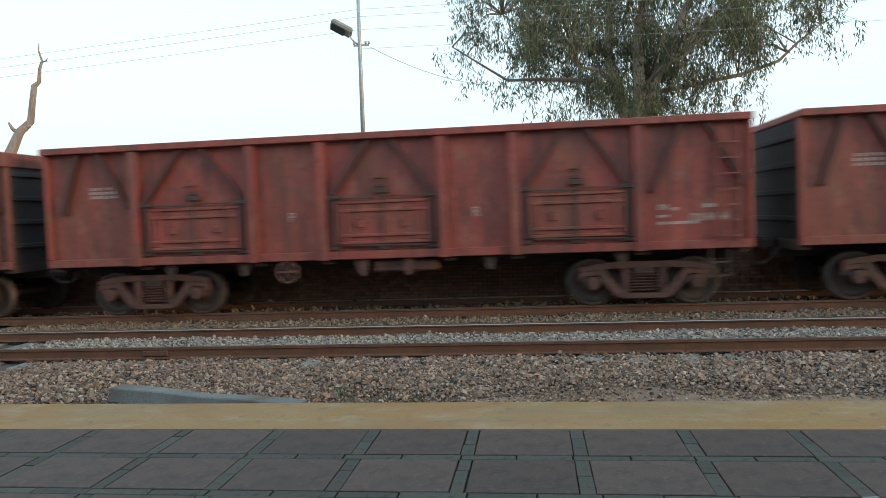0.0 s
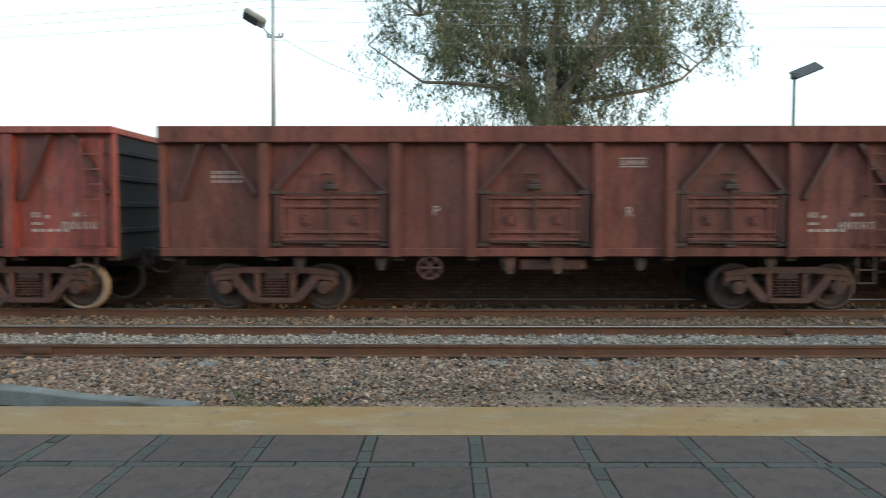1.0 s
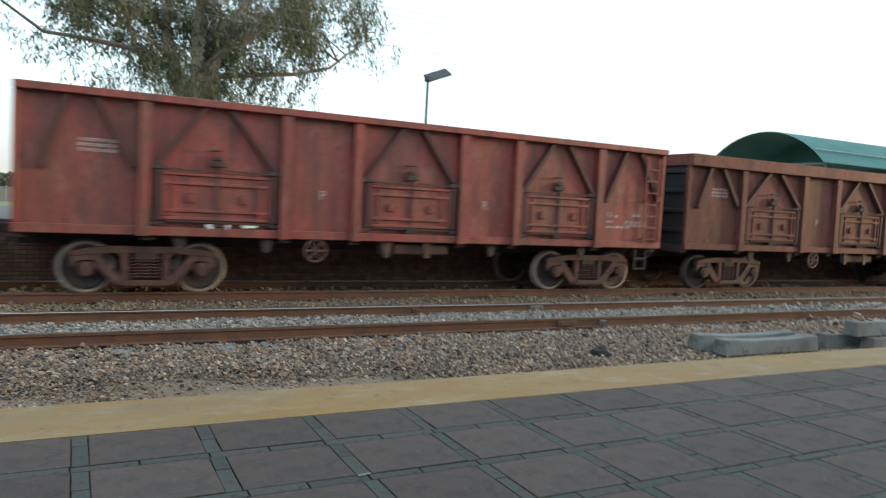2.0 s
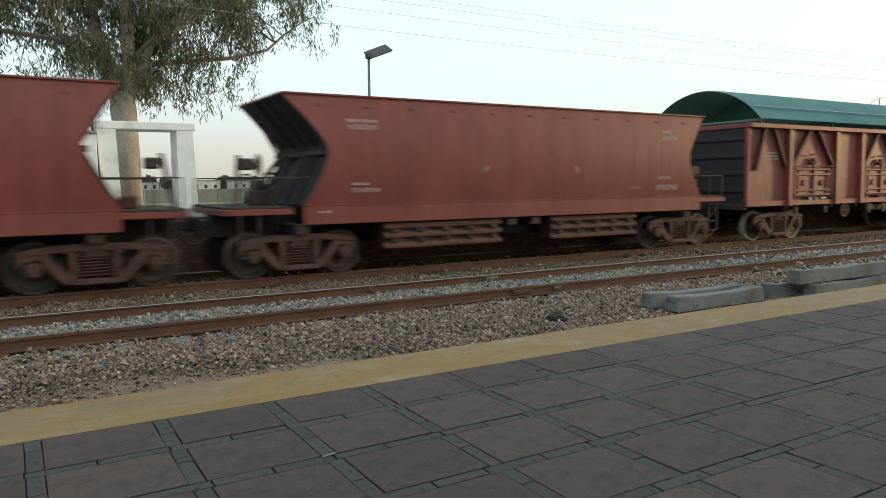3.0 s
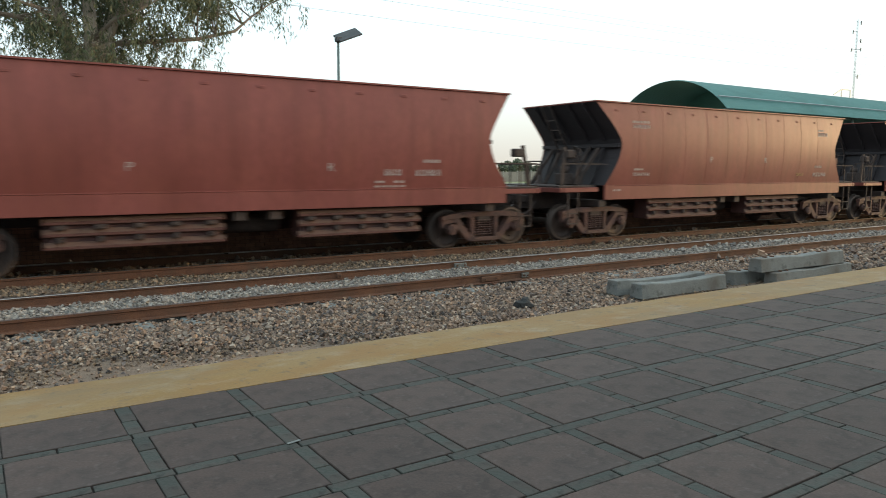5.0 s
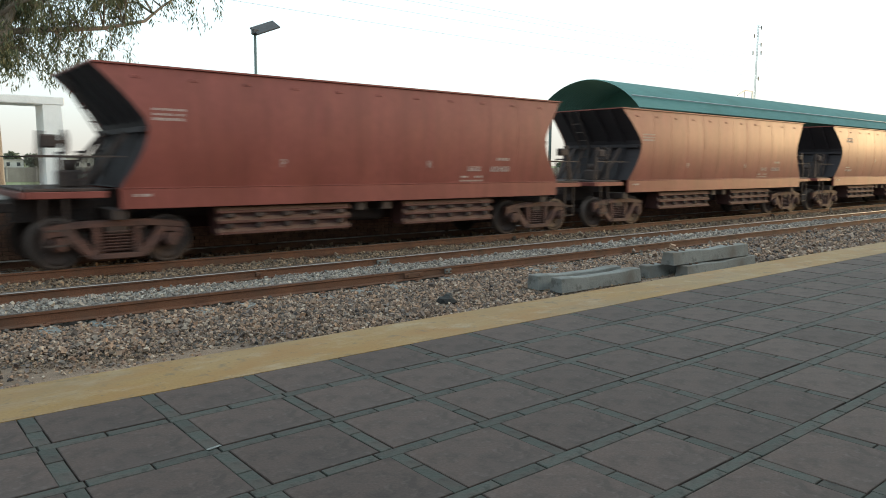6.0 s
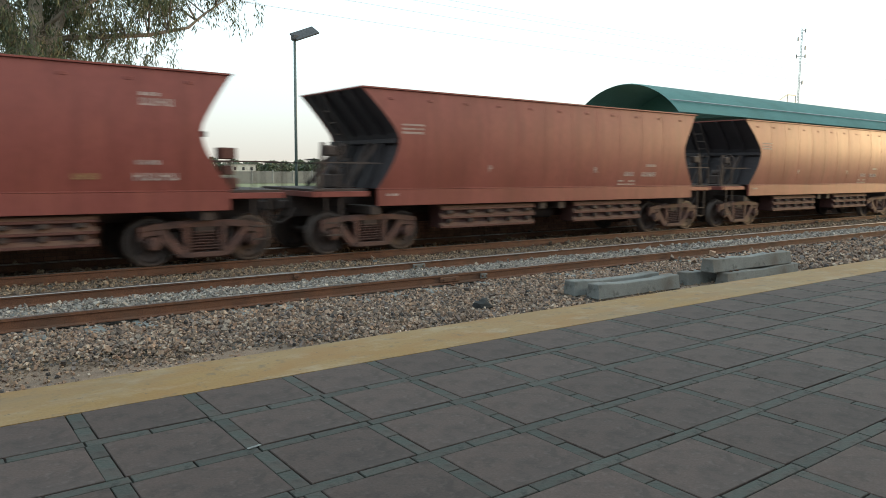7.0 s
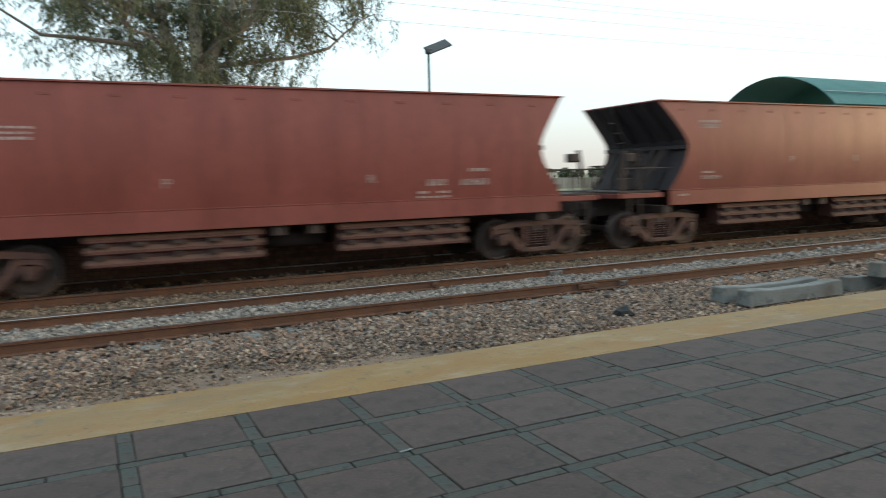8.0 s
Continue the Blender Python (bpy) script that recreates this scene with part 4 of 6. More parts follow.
        for s in (-1, 1):      # handrails along the deck
            y = s * 1.36
            x0, x1 = end + way * 1.02, end - way * 0.05
            for x in (x0, (x0 + x1) / 2):
                bm = bmesh.new()
                bar_in(bm, (x, y, 1.43), (x, y, 1.965), 0.026)
                part("handrail_post", bm, M_DARK, g)
            bm = bmesh.new()
            bar_in(bm, (x0, y, 1.98), (end - way * 0.6, y, 1.98), 0.026)
            part("handrail", bm, M_DARK, g)
        for y in (-0.9, 0.9):  # braces from the deck to the slope
            bm = bmesh.new()
            bar_in(bm, (end + way * 0.1, y, 1.43), (end - way * 0.72, y, 2.4), 0.08, 0.08)
            part("brace", bm, M_DARK, g)
            bm = bmesh.new()
            bar_in(bm, (end - way * 0.1, y * 0.6, 1.43), (end - way * 0.75, y * 0.6, 2.45), 0.06, 0.06)
            part("brace", bm, M_DARK, g)
        bm = bmesh.new()       # ladder up the slope
        for y in (0.25, 0.6):
            bar_in(bm, (end - way * 0.55, y, 1.43), (end - way * 0.62, y, 2.42), 0.035)
            bar_in(bm, (end - way * 0.62, y, 2.42), (end + way * 0.02, y, 3.55), 0.035)
        for i in range(7):
            z = 1.62 + i * 0.26
            x = end - way * (0.56 + (z - 1.43) * 0.05) if z < 2.42 else end - way * (0.62 - (z - 2.42) * 0.57)
            bar_in(bm, (x, 0.25, z), (x, 0.6, z), 0.028)
        part("ladder", bm, M_DARK, g)
        for s in (-1, 1):
            bm = bmesh.new()
            for k in (0.45, 0.8):
                bar_in(bm, (end + way * k, s * 1.38, 1.27), (end + way * k, s * 1.38, 0.45), 0.03)
            for z in (0.46, 0.72):
                bar_in(bm, (end + way * 0.45, s * 1.38, z), (end + way * 0.8, s * 1.38, z), 0.03)
            part("step", bm, M_DARK, g)
        coupler(g, end + way * 1.05, way)
    # brake gear on the rear and front decks
    bm = bmesh.new()
    box_in(bm, H_LEN + 0.05, H_LEN + 0.34, -0.95, -0.65, 1.43, 1.66, 0.03)
    part("brake_valve", bm, M_CHUTE, g)
    bm = bmesh.new()
    if plain:                 # two boxes on a bracket beside the end sheet
        box_in(bm, H_LEN - 0.12, H_LEN + 0.20, -1.25, -0.95, 2.02, 2.24, 0.02)
        box_in(bm, H_LEN - 0.08, H_LEN + 0.16, -1.22, -1.0, 1.72, 1.90, 0.02)
        bar_in(bm, (H_LEN + 0.10, -1.1, 1.43), (H_LEN + 0.10, -1.1, 2.03), 0.05)
        part("control_box", bm, M_CHUTE, g)
    else:                     # a leaning post with a small box at its head
        bar_in(bm, (H_LEN + 0.92, -1.15, 1.43), (H_LEN + 0.72, -1.15, 2.42), 0.075)
        box_in(bm, H_LEN + 0.42, H_LEN + 0.70, -1.24, -1.04, 2.14, 2.34, 0.03)
        part("brake_post", bm, M_DARK, g)
    bm = bmesh.new()
    box_in(bm, -0.40, -0.02, -0.75, -0.40, 1.43, 1.74, 0.03)
    cyl_in(bm, (-0.21, -0.58, 1.73), (-0.21, -0.58, 1.92), 0.13, 12)
    part("brake_cylinder", bm, M_DARK, g)
    bm = bmesh.new()
    bar_in(bm, (-0.82, -1.15, 1.43), (-0.74, -1.15, 2.40), 0.075)
    box_in(bm, -0.72, -0.46, -1.26, -1.02, 2.12, 2.34, 0.03)
    cyl_in(bm, (-0.46, -1.14, 2.22), (-0.36, -1.14, 2.22), 0.03, 8)
    hand_brake = part("hand_brake", bm, M_DARK, g)
    bm = bmesh.new()
    ring_ = [(-0.36, -1.14 + 0.20 * math.cos(2 * math.pi * q / 20), 2.22 + 0.20 * math.sin(2 * math.pi * q / 20)) for q in range(21)]
    tube_in(bm, ring_, 0.018, 6, False)
    for q in range(4):
        a0 = math.pi * q / 4 + 0.3
        bar_in(bm, (-0.36, -1.14 - 0.19 * math.cos(a0), 2.22 - 0.19 * math.sin(a0)), (-0.36, -1.14 + 0.19 * math.cos(a0), 2.22 + 0.19 * math.sin(a0)), 0.02)
    part("hand_wheel", bm, M_DARK, hand_brake)
    bm = bmesh.new()           # framed gate before the hollow of the end
    for y0, y1 in ((-1.05, -0.55), (0.55, 1.05)):
        for y in (y0, y1):
            bar_in(bm, (-0.05, y, 1.43), (-0.05, y, 2.05), 0.04)
        bar_in(bm, (-0.05, y0 - 0.02, 2.06), (-0.05, y1 + 0.02, 2.06), 0.04)
    part("guard_frame", bm, M_DARK, g)

    def side_y(z):
        return -half(z) - 0.004
    bm = bmesh.new()
    if plain:
        marks = ((1.33, 3.07, 0.7, 0.06, 5), (1.36, 2.93, 0.66, 0.10, 5), (1.44, 1.82, 0.4, 0.05, 3), (1.44, 1.67, 0.65, 0.09, 4), (10.13, 1.90, 0.44, 0.08, 4), (10.10, 1.62, 0.80, 0.16, 5),
                 (10.24, 3.10, 0.36, 0.06, 3), (10.24, 2.93, 0.60, 0.13, 4), (0.72, 1.27, 0.3, 0.05, 2))
        p_x, p_z = 4.60, 2.05
    else:
        marks = ((1.01, 2.81, 0.6, 0.04, 4), (1.01, 2.72, 0.6, 0.04, 4), (1.01, 2.63, 0.6, 0.05, 4), (9.50, 1.98, 0.45, 0.07, 4), (9.32, 1.70, 0.68, 0.15, 5), (8.55, 1.71, 0.45, 0.14, 3),
                 (8.34, 1.55, 0.26, 0.05, 2), (8.80, 1.55, 0.28, 0.05, 2), (8.34, 1.46, 0.75, 0.04, 5), (0.64, 1.27, 0.34, 0.05, 2))
        p_x, p_z = 3.49, 1.80
    for x, z, w, h, n in marks:
        bars_in(bm, x, z, side_y(z + h / 2) if z > skirt else -1.474, w, h, n, r)
    tagged(part("stencil_paint", bm, M_STENCIL, g, "faded white stencilled marks"), kind="stuff")
    if plain:
        bm = bmesh.new()
        bars_in(bm, 9.13, 1.64, side_y(1.69), 0.42, 0.11, 4, r)
        tagged(part("stencil_paint", bm, M_STENCIL_YELLOW, g, "faded yellow stencilled marks"), kind="stuff")
    letters("P", g, p_x, p_z, side_y(p_z + 0.1), 0.24)
    letters("R", g, 7.25, p_z, side_y(p_z + 0.1), 0.24)
    wheels = []
    for x in (0.42, H_LEN - 0.42):
        b, w = bogie(g, x)
        wheels += w
    return g, wheels


SPEED = 19.2           # metres a second, along +X
train = []             # wagon, its rear end at the start, its wheelsets
for name_, paint_, chord_, lab_, x_ in (
        ("open_wagon", M_RED, 0.13, "red-brown open goods wagon with three drop doors", 4.53),
        ("open_wagon", M_RED, 0.13, "red-brown open goods wagon with three drop doors", -10.05),
        ("open_wagon", M_BROWN, 0.30, "dull brown open goods wagon with a deep top rim", -24.68),
        ("open_wagon", M_RED, 0.13, "red-brown open goods wagon with rust patches", -39.30)):
    g_, w_ = gondola(name_, paint_, chord_, lab_, int(x_ * 7) % 50)
    train.append((g_, x_, w_))
first_of = {}
for i_ in range(8):
    plain_ = i_ in (0, 2, 6)          # three wagons carry their marks higher and a different brake gear
    x_ = -41.25 - 14.69 * i_ - H_LEN
    if plain_ not in first_of:
        g_, w_ = hopper("hopper_wagon", "red-brown hopper wagon with hollowed ends and curved sides", 5 + plain_, plain_)
        first_of[plain_] = g_
        train.append((g_, x_, w_))
    else:
        g_ = copy_thing(first_of[plain_], pose(0, TRACK_2, RAIL_Z))
        train.append((g_, x_, [o for o in g_.children_recursive if o.name.startswith("wheelset")]))


# ---- behind and beyond ----
# unseen wall, added to keep sky light off the near paving
bm = bmesh.new()
box_in(bm, -40, 70, -8.9, -4.2, -0.02, 4.6)
tagged(part("wall_south", bm, M_PALE_WALL), "plain unseen wall behind the camera, added to dim the paving", "wall", kind="structure")

# boundary wall of concrete panels
fence = holder("boundary_wall", "weathered pale concrete panel wall across the field", "wall", kind="structure")
rf = random.Random(8)
bm = bmesh.new()
box_in(bm, -1.45, 1.45, -0.06, 0.06, 0, 1.72, 0.02)
panel_mesh = finish("panel", bm, M_FENCE)
bm = bmesh.new()
box_in(bm, -0.09, 0.09, -0.1, 0.1, 0, 1.85, 0.02)
post_mesh = finish("post", bm, M_CONCRETE)
for i in range(50):
    p = new("panel", panel_mesh)
    p.parent = fence
    p.matrix_basis = pose(-30 + 3.05 * i, 96, -0.92 + rf.uniform(-0.03, 0.03))
    q = new("post", post_mesh)
    q.parent = fence
    q.matrix_basis = pose(-31.52 + 3.05 * i, 96, -0.92)


def far_house(x, y, w, d, h, label):
    ho = holder("house", label, "house", "low houses beyond the field")
    ho.matrix_basis = pose(x, y, -0.91)
    bm = bmesh.new()
    box_in(bm, -w / 2, w / 2, -d / 2, d / 2, 0, h, 0.03)
    part("wall", bm, M_PALE_WALL, ho)
    bm = bmesh.new()
    box_in(bm, -w / 2 - 0.3, w / 2 + 0.3, -d / 2 - 0.3, d / 2 + 0.3, h, h + 0.25, 0.04)
    part("roof", bm, M_CONCRETE, ho)
    n = max(2, int(w / 2.5))
    for i in range(n):
        bm = bmesh.new()
        xx = -w / 2 + w * (i + 0.5) / n
        box_in(bm, xx - 0.45, xx + 0.45, -d / 2 - 0.03, -d / 2 + 0.05, 1.0, 2.1)
        part("window", bm, M_GLASS_DARK, ho)


for x, y, w, h in ((52, 240, 12, 3.4), (96, 250, 9, 3.0), (33, 250, 16, 2.8), (74, 260, 14, 3.2), (140, 250, 11, 3.2), (112, 180, 8, 4.4), (170, 255, 16, 3.0)):
    far_house(x, y, w, 7, h, "small pale flat-roofed house in the distance")

# far tree belt: many clumps with gaps
rt = np.random.RandomState(11)


def clump_mesh(name, centres, radii, per, size, material):
    v, f, c = [], [], 0
    for p, r in zip(centres, radii):
        n = per
        d = rt.normal(size=(n, 3))
        d /= np.linalg.norm(d, axis=1)[:, None]
        pos = np.asarray(p) + d * np.asarray(r) * (rt.uniform(0.35, 1.0, n) ** 0.5)[:, None]
        a = rt.normal(size=(n, 3))
        b = rt.normal(size=(n, 3))
        a *= (size / np.linalg.norm(a, axis=1))[:, None]
        b *= (size * 0.7 / np.linalg.norm(b, axis=1))[:, None]
        v.append(np.stack([pos - a, pos + b, pos + a, pos - b], 1).reshape(-1, 3))
        f.append(np.arange(4 * n).reshape(-1, 4) + c)
        c += 4 * n
    return mesh_from(name, np.concatenate(v), np.concatenate(f), material)


cen, rad = [], []
for i in range(190):
    x = -130 + i * 2.4 + rt.uniform(-1.5, 1.5)
    y = rt.uniform(262, 330)
    hgt = rt.uniform(3.2, 5.2) * (1.2 if rt.rand() < 0.12 else 1.0)
    cen.append((x, y, -0.9 + hgt * 0.55))
    rad.append((rt.uniform(2.2, 3.8), 2.0, hgt * 0.55))
ob = new("far_trees", clump_mesh("far_trees", cen, rad, 260, 0.75, M_FAR_LEAF))
tagged(ob, "belt of green trees along the horizon, haze put into the leaf colour", "trees", kind="stuff")
for x, y, hgt in ((-9.0, 150, 4.4), (-3.5, 142, 4.9), (0.9, 148, 4.5), (5.0, 155, 4.2), (-14, 148, 4.6), (18.5, 150, 4.2)):
    t_ = holder("bushy_tree", "round green tree standing in the field", "tree", "trees in the field", m=pose(x, y, -0.91))
    bm = bmesh.new()
    tube_in(bm, [(0, 0, 0), (0.1, 0, hgt * 0.4), (0, 0.1, hgt * 0.7)], [0.22, 0.16, 0.05], 7)
    part("trunk", bm, M_TWIG, t_)
    cc = [(rt.uniform(-0.28, 0.28) * hgt, rt.uniform(-0.25, 0.25) * hgt, hgt * rt.uniform(0.35, 0.85)) for _ in range(14)]
    k_ = new("crown", clump_mesh("crown", cc, [(hgt * 0.17,) * 3] * 14, 150, 0.17, M_FAR_LEAF))
    k_.parent = t_


# ---- lamp posts and wires ----
def old_lamp_post():
    p = holder("lamp_post", "tall galvanised lamp post with a cobra-head lantern carrying wires", "lamp post", m=pose(-5.42, 22, FAR_Z))
    bm = bmesh.new()
    tube_in(bm, [(0, 0, 0), (0.03, 0, 5.9), (0.05, 0, 9.0)], [0.085, 0.06, 0.045], 12)
    box_in(bm, -0.2, 0.2, -0.2, 0.2, 0, 0.03, 0.01)
    part("pole", bm, M_GALV, p)
    bm = bmesh.new()
    tube_in(bm, [(0.04, 0, 6.05), (-0.18, 0, 6.25), (-0.32, 0, 6.45)], 0.025, 8)
    part("bracket", bm, M_GALV, p)
    bm = bmesh.new()
    m = pose(-0.50, 0, 6.62, -38, 30, 8)
    made = box_in(bm, -0.40, 0.32, -0.18, 0.18, -0.09, 0.12, 0.06, m)
    lamp = part("lantern", bm, M_LANTERN, p, "dull olive-grey lantern housing")
    bm = bmesh.new()
    box_in(bm, -0.35, 0.12, -0.15, 0.15, -0.13, -0.085, 0.02, m)
    part("diffuser", bm, M_LAMP_DARK, lamp)
    bm = bmesh.new()
    bar_in(bm, (-0.16, 0, 6.08), (0.32, 0, 6.08), 0.05)
    for x in (-0.14, 0.22, 0.32):
        cyl_in(bm, (x, 0, 6.1), (x, 0, 6.2), 0.035, 8)
    part("cross_arm", bm, M_GALV, p)


def led_lamp(x, y, z, h, s, label):
    p = holder("street_lamp", label, "street lamp", "solar street lamps", m=pose(x, y, z))
    bm = bmesh.new()
    tube_in(bm, [(0, 0, 0), (0, 0, h)], [0.052 * s, 0.042 * s], 12)
    box_in(bm, -0.16, 0.16, -0.16, 0.16, 0, 0.03, 0.01)
    part("pole", bm, M_POLE_GREEN, p)
    bm = bmesh.new()
    box_in(bm, -0.10 * s, 0.12 * s, -0.09, 0.09, h - 0.02, h + 0.17 * s, 0.03)
    part("clamp", bm, M_LAMP_DARK, p)
    bm = bmesh.new()
    m = pose(0.34 * s, 0, h + 0.24 * s, 36, -22, 0)
    box_in(bm, -0.42 * s, 0.45 * s, -0.22 * s, 0.22 * s, -0.03, 0.03, 0.015, m)
    head = part("lamp_head", bm, M_LAMP_DARK, p, "flat dark lamp head with a panel")
    bm = bmesh.new()
    box_in(bm, -0.38 * s, 0.40 * s, -0.13 * s, 0.13 * s, -0.04, -0.028, 0.004, m)
    part("light_panel", bm, M_LENS, head)


old_lamp_post()
led_lamp(10.40, 22.0, FAR_Z, 4.82, 1.0, "slim street lamp with a flat tilted head")
led_lamp(0.50, 40.0, -0.91, 4.2, 0.8, "small dark street lamp in the field")

WIRES = ((0.2926, 0.2046), (0.2823, 0.1841), (0.2642, 0.1786), (0.2375, None))     # rise at the lamp post, and at the pole beyond the dead tree
for top, low_end in WIRES:
    wi = holder("power_line", "thin overhead wire strung between poles", "wire", "overhead wires")
    yy = 22.0
    for a, b, sag in (((-0.2445, top), (-2.1, low_end), 0.008), ((-0.2445, top), (3.2, top + 0.055), 0.032)):
        if b[1] is None:
            continue
        bm = bmesh.new()
        pts = []
        for i in range(33):
            q = i / 32
            pts.append(((a[0] + (b[0] - a[0]) * q) * yy, yy, 1.45 + (a[1] + (b[1] - a[1]) * q - 4 * sag * q * (1 - q)) * yy))
        tube_in(bm, pts, 0.005, 5)
        part("span", bm, M_WIRE, wi)
bm = bmesh.new()
tube_in(bm, [(-5.38 + 0.30 + i * 0.30, 22.0 + i * 0.18, 6.72 - 0.16 * i + 0.006 * i * i) for i in range(12)], 0.009, 5)
tagged(part("service_cable", bm, M_WIRE), "slack dark cable from the lamp post into the tree", "cable")
for x in (70.4, -46.2):
    p = holder("wire_pole", "plain steel pole carrying overhead wires", "pole", m=pose(x, 22, FAR_Z))
    bm = bmesh.new()
    tube_in(bm, [(0, 0, 0), (0, 0, 8.2 if x > 0 else 5.3)], [0.1, 0.07], 10)
    part("shaft", bm, M_GALV, p)
    bm = bmesh.new()
    bar_in(bm, (0, -0.3, 7.4 if x > 0 else 4.7), (0, 0.3, 7.4 if x > 0 else 4.7), 0.06)
    part("arm", bm, M_GALV, p)


# ---- the eucalyptus ----
def eucalyptus(x, y):
    tr = holder("eucalyptus_tree", "large eucalyptus with peeling pale bark and drooping foliage", "tree", m=pose(x, y, FAR_Z))
    rg = random.Random(21)
    bm = bmesh.new()
    tube_in(bm, [(0, 0, -1.65), (0.0, 0, 0.2), (0.02, 0, 1.2), (0.0, 0, 2.4), (-0.05, 0, 3.2), (-0.08, 0, 3.7)], [0.52, 0.42, 0.38, 0.37, 0.40, 0.34], 14)
    part("trunk", bm, M_BARK, tr, "pale peeling trunk")
    # two leaning stems carry the limbs
    stems = [[(-0.10, 0, 3.45), (-0.45, 0.1, 4.6), (-0.8, 0.2, 6.0), (-0.7, 0.1, 7.8), (-1.2, 0.2, 10.2)],
             [(0.05, 0, 3.45), (0.50, -0.1, 4.5), (1.0, -0.2, 5.8), (1.9, -0.1, 7.6), (2.4, 0.0, 10.0)],
             [(0.02, 0, 3.40), (0.15, -0.3, 4.6), (0.1, -0.5, 6.4), (0.5, -0.3, 8.4), (0.4, 0.0, 10.8)]]
    joints = []
    for st in stems:
        bm = bmesh.new()
        tube_in(bm, st, [0.25, 0.21, 0.17, 0.12, 0.05], 10)
        part("limb", bm, M_BARK, tr)
        for i in range(24):
            q = i / 24 * 4
            k = int(q)
            joints.append(Vector(st[k]).lerp(Vector(st[k + 1]), q - k))
    # long side limbs with their own course
    sides = [[(-0.5, 0, 4.7), (-1.8, -0.3, 5.15), (-3.2, -0.4, 5.25), (-4.3, -0.3, 5.30), (-5.2, -0.3, 5.9), (-6.2, -0.2, 6.6)],
             [(-0.8, 0.2, 6.0), (-1.6, -0.4, 6.3), (-2.4, -0.6, 5.7), (-3.2, -0.5, 6.4), (-4.4, -0.2, 7.6)],
             [(0.6, -0.1, 4.6), (1.9, -0.5, 4.75), (3.3, -0.6, 4.95), (4.6, -0.5, 5.35), (5.2, -0.4, 5.9), (6.0, -0.3, 6.5)],
             [(1.2, -0.2, 6.1), (2.6, 0.3, 6.9), (3.8, 0.3, 7.6), (5.2, 0.2, 8.6)],
             [(0.15, -0.3, 4.6), (0.7, -1.2, 5.2), (1.3, -2.1, 5.4)], [(-0.5, 0.1, 4.9), (-1.3, -1.2, 5.3), (-2.0, -2.0, 5.3)],
             [(1.0, -0.2, 5.8), (1.6, 1.2, 6.3), (2.2, 2.2, 6.4)], [(-0.8, 0.2, 6.2), (-1.4, 1.4, 6.6), (-1.9, 2.3, 6.8)]]
    for sd in sides:
        bm = bmesh.new()
        n = len(sd)
        tube_in(bm, sd, [0.085 * (1 - 0.85 * i / (n - 1)) + 0.01 for i in range(n)], 7)
        part("limb", bm, M_TWIG, tr)
        for a, b in zip(sd[1:], sd[2:]):
            joints += [Vector(a), Vector(a).lerp(Vector(b), 0.5)]
        joints.append(Vector(sd[-1]))
    # clumps of foliage through the crown, thinner towards its rim
    clumps = []
    reach = ((3.7, 1.7), (4.5, 2.9), (5.2, 3.9), (6.0, 5.0), (7.0, 5.8), (8.3, 6.2), (9.8, 5.2))
    while len(clumps) < 430:
        z = rg.uniform(4.0, 9.6)
        wide = next(w0 + (w1 - w0) * (z - z0) / (z1 - z0) for (z0, w0), (z1, w1) in zip(reach, reach[1:]) if z <= z1)
        u, w = rg.uniform(-1, 1), rg.uniform(-1, 1)
        if u * u + w * w > 1 or (u < -0.55 and z < 5.9):
            continue
        p = Vector((0.15 + u * wide, w * wide * 0.55, z))
        if noise.noise(p * 0.75) < 0.02 + 0.16 * (u * u + w * w) ** 1.5 or (z < 5.2 and rg.random() < 0.2):
            continue
        clumps.append(p)
    clumps += [Vector(q) for q in ((-6.1, -0.2, 6.3), (-5.7, -0.2, 5.9), (-4.4, -0.3, 5.1), (-4.2, -0.3, 5.3), (-3.4, -0.4, 5.0), (5.8, -0.3, 6.4), (6.3, -0.3, 6.9), (6.6, -0.3, 6.5), (2.9, -0.6, 4.3), (2.0, -0.6, 4.0), (1.4, -0.7, 3.9), (3.5, -0.6, 4.4), (2.4, -0.5, 3.7), (-1.6, -0.5, 4.2), (-2.3, -0.4, 4.3), (-2.9, -0.4, 4.1), (-1.1, -0.5, 3.9))]
    bm = bmesh.new()
    tips = []
    for p in clumps:
        j = min(joints, key=lambda q: (q - p).length + 0.6 * max(0, q.z - p.z))
        m_ = j.lerp(p, 0.55) + Vector((rg.uniform(-0.15, 0.15), rg.uniform(-0.15, 0.15), 0.18))
        if (j - p).length < 3.2:
            tube_in(bm, [j, m_, p], [0.03, 0.018, 0.007], 5, False)
        for _ in range(9):
            e = p + Vector((rg.gauss(0, 0.38), rg.gauss(0, 0.38), rg.gauss(0.05, 0.26)))
            tube_in(bm, [p, e], [0.007, 0.004], 3, False)
            tips.append(e)
    tagged(part("twig_mass", bm, M_TWIG, tr), kind="stuff")
    # hanging sprays of narrow leaves
    nr = np.random.RandomState(5)
    v, f, c = [], [], 0
    for p in tips:
        n = 15
        hang = nr.uniform(0.35, 0.9)
        lean = nr.normal(0, 0.18, 2)
        q = nr.uniform(0, 1, n)
        pos = np.array(p) + np.stack([lean[0] * q + nr.normal(0, 0.07, n), lean[1] * q + nr.normal(0, 0.07, n), -hang * q], 1)
        d = np.stack([nr.normal(0, 0.42, n), nr.normal(0, 0.42, n), -np.abs(nr.normal(0.95, 0.3, n))], 1)
        d /= np.linalg.norm(d, axis=1)[:, None]
        s = np.cross(d, nr.normal(size=(n, 3)))
        s /= np.linalg.norm(s, axis=1)[:, None]
        ln = nr.uniform(0.14, 0.25, n)[:, None]
        w = nr.uniform(0.014, 0.025, n)[:, None]
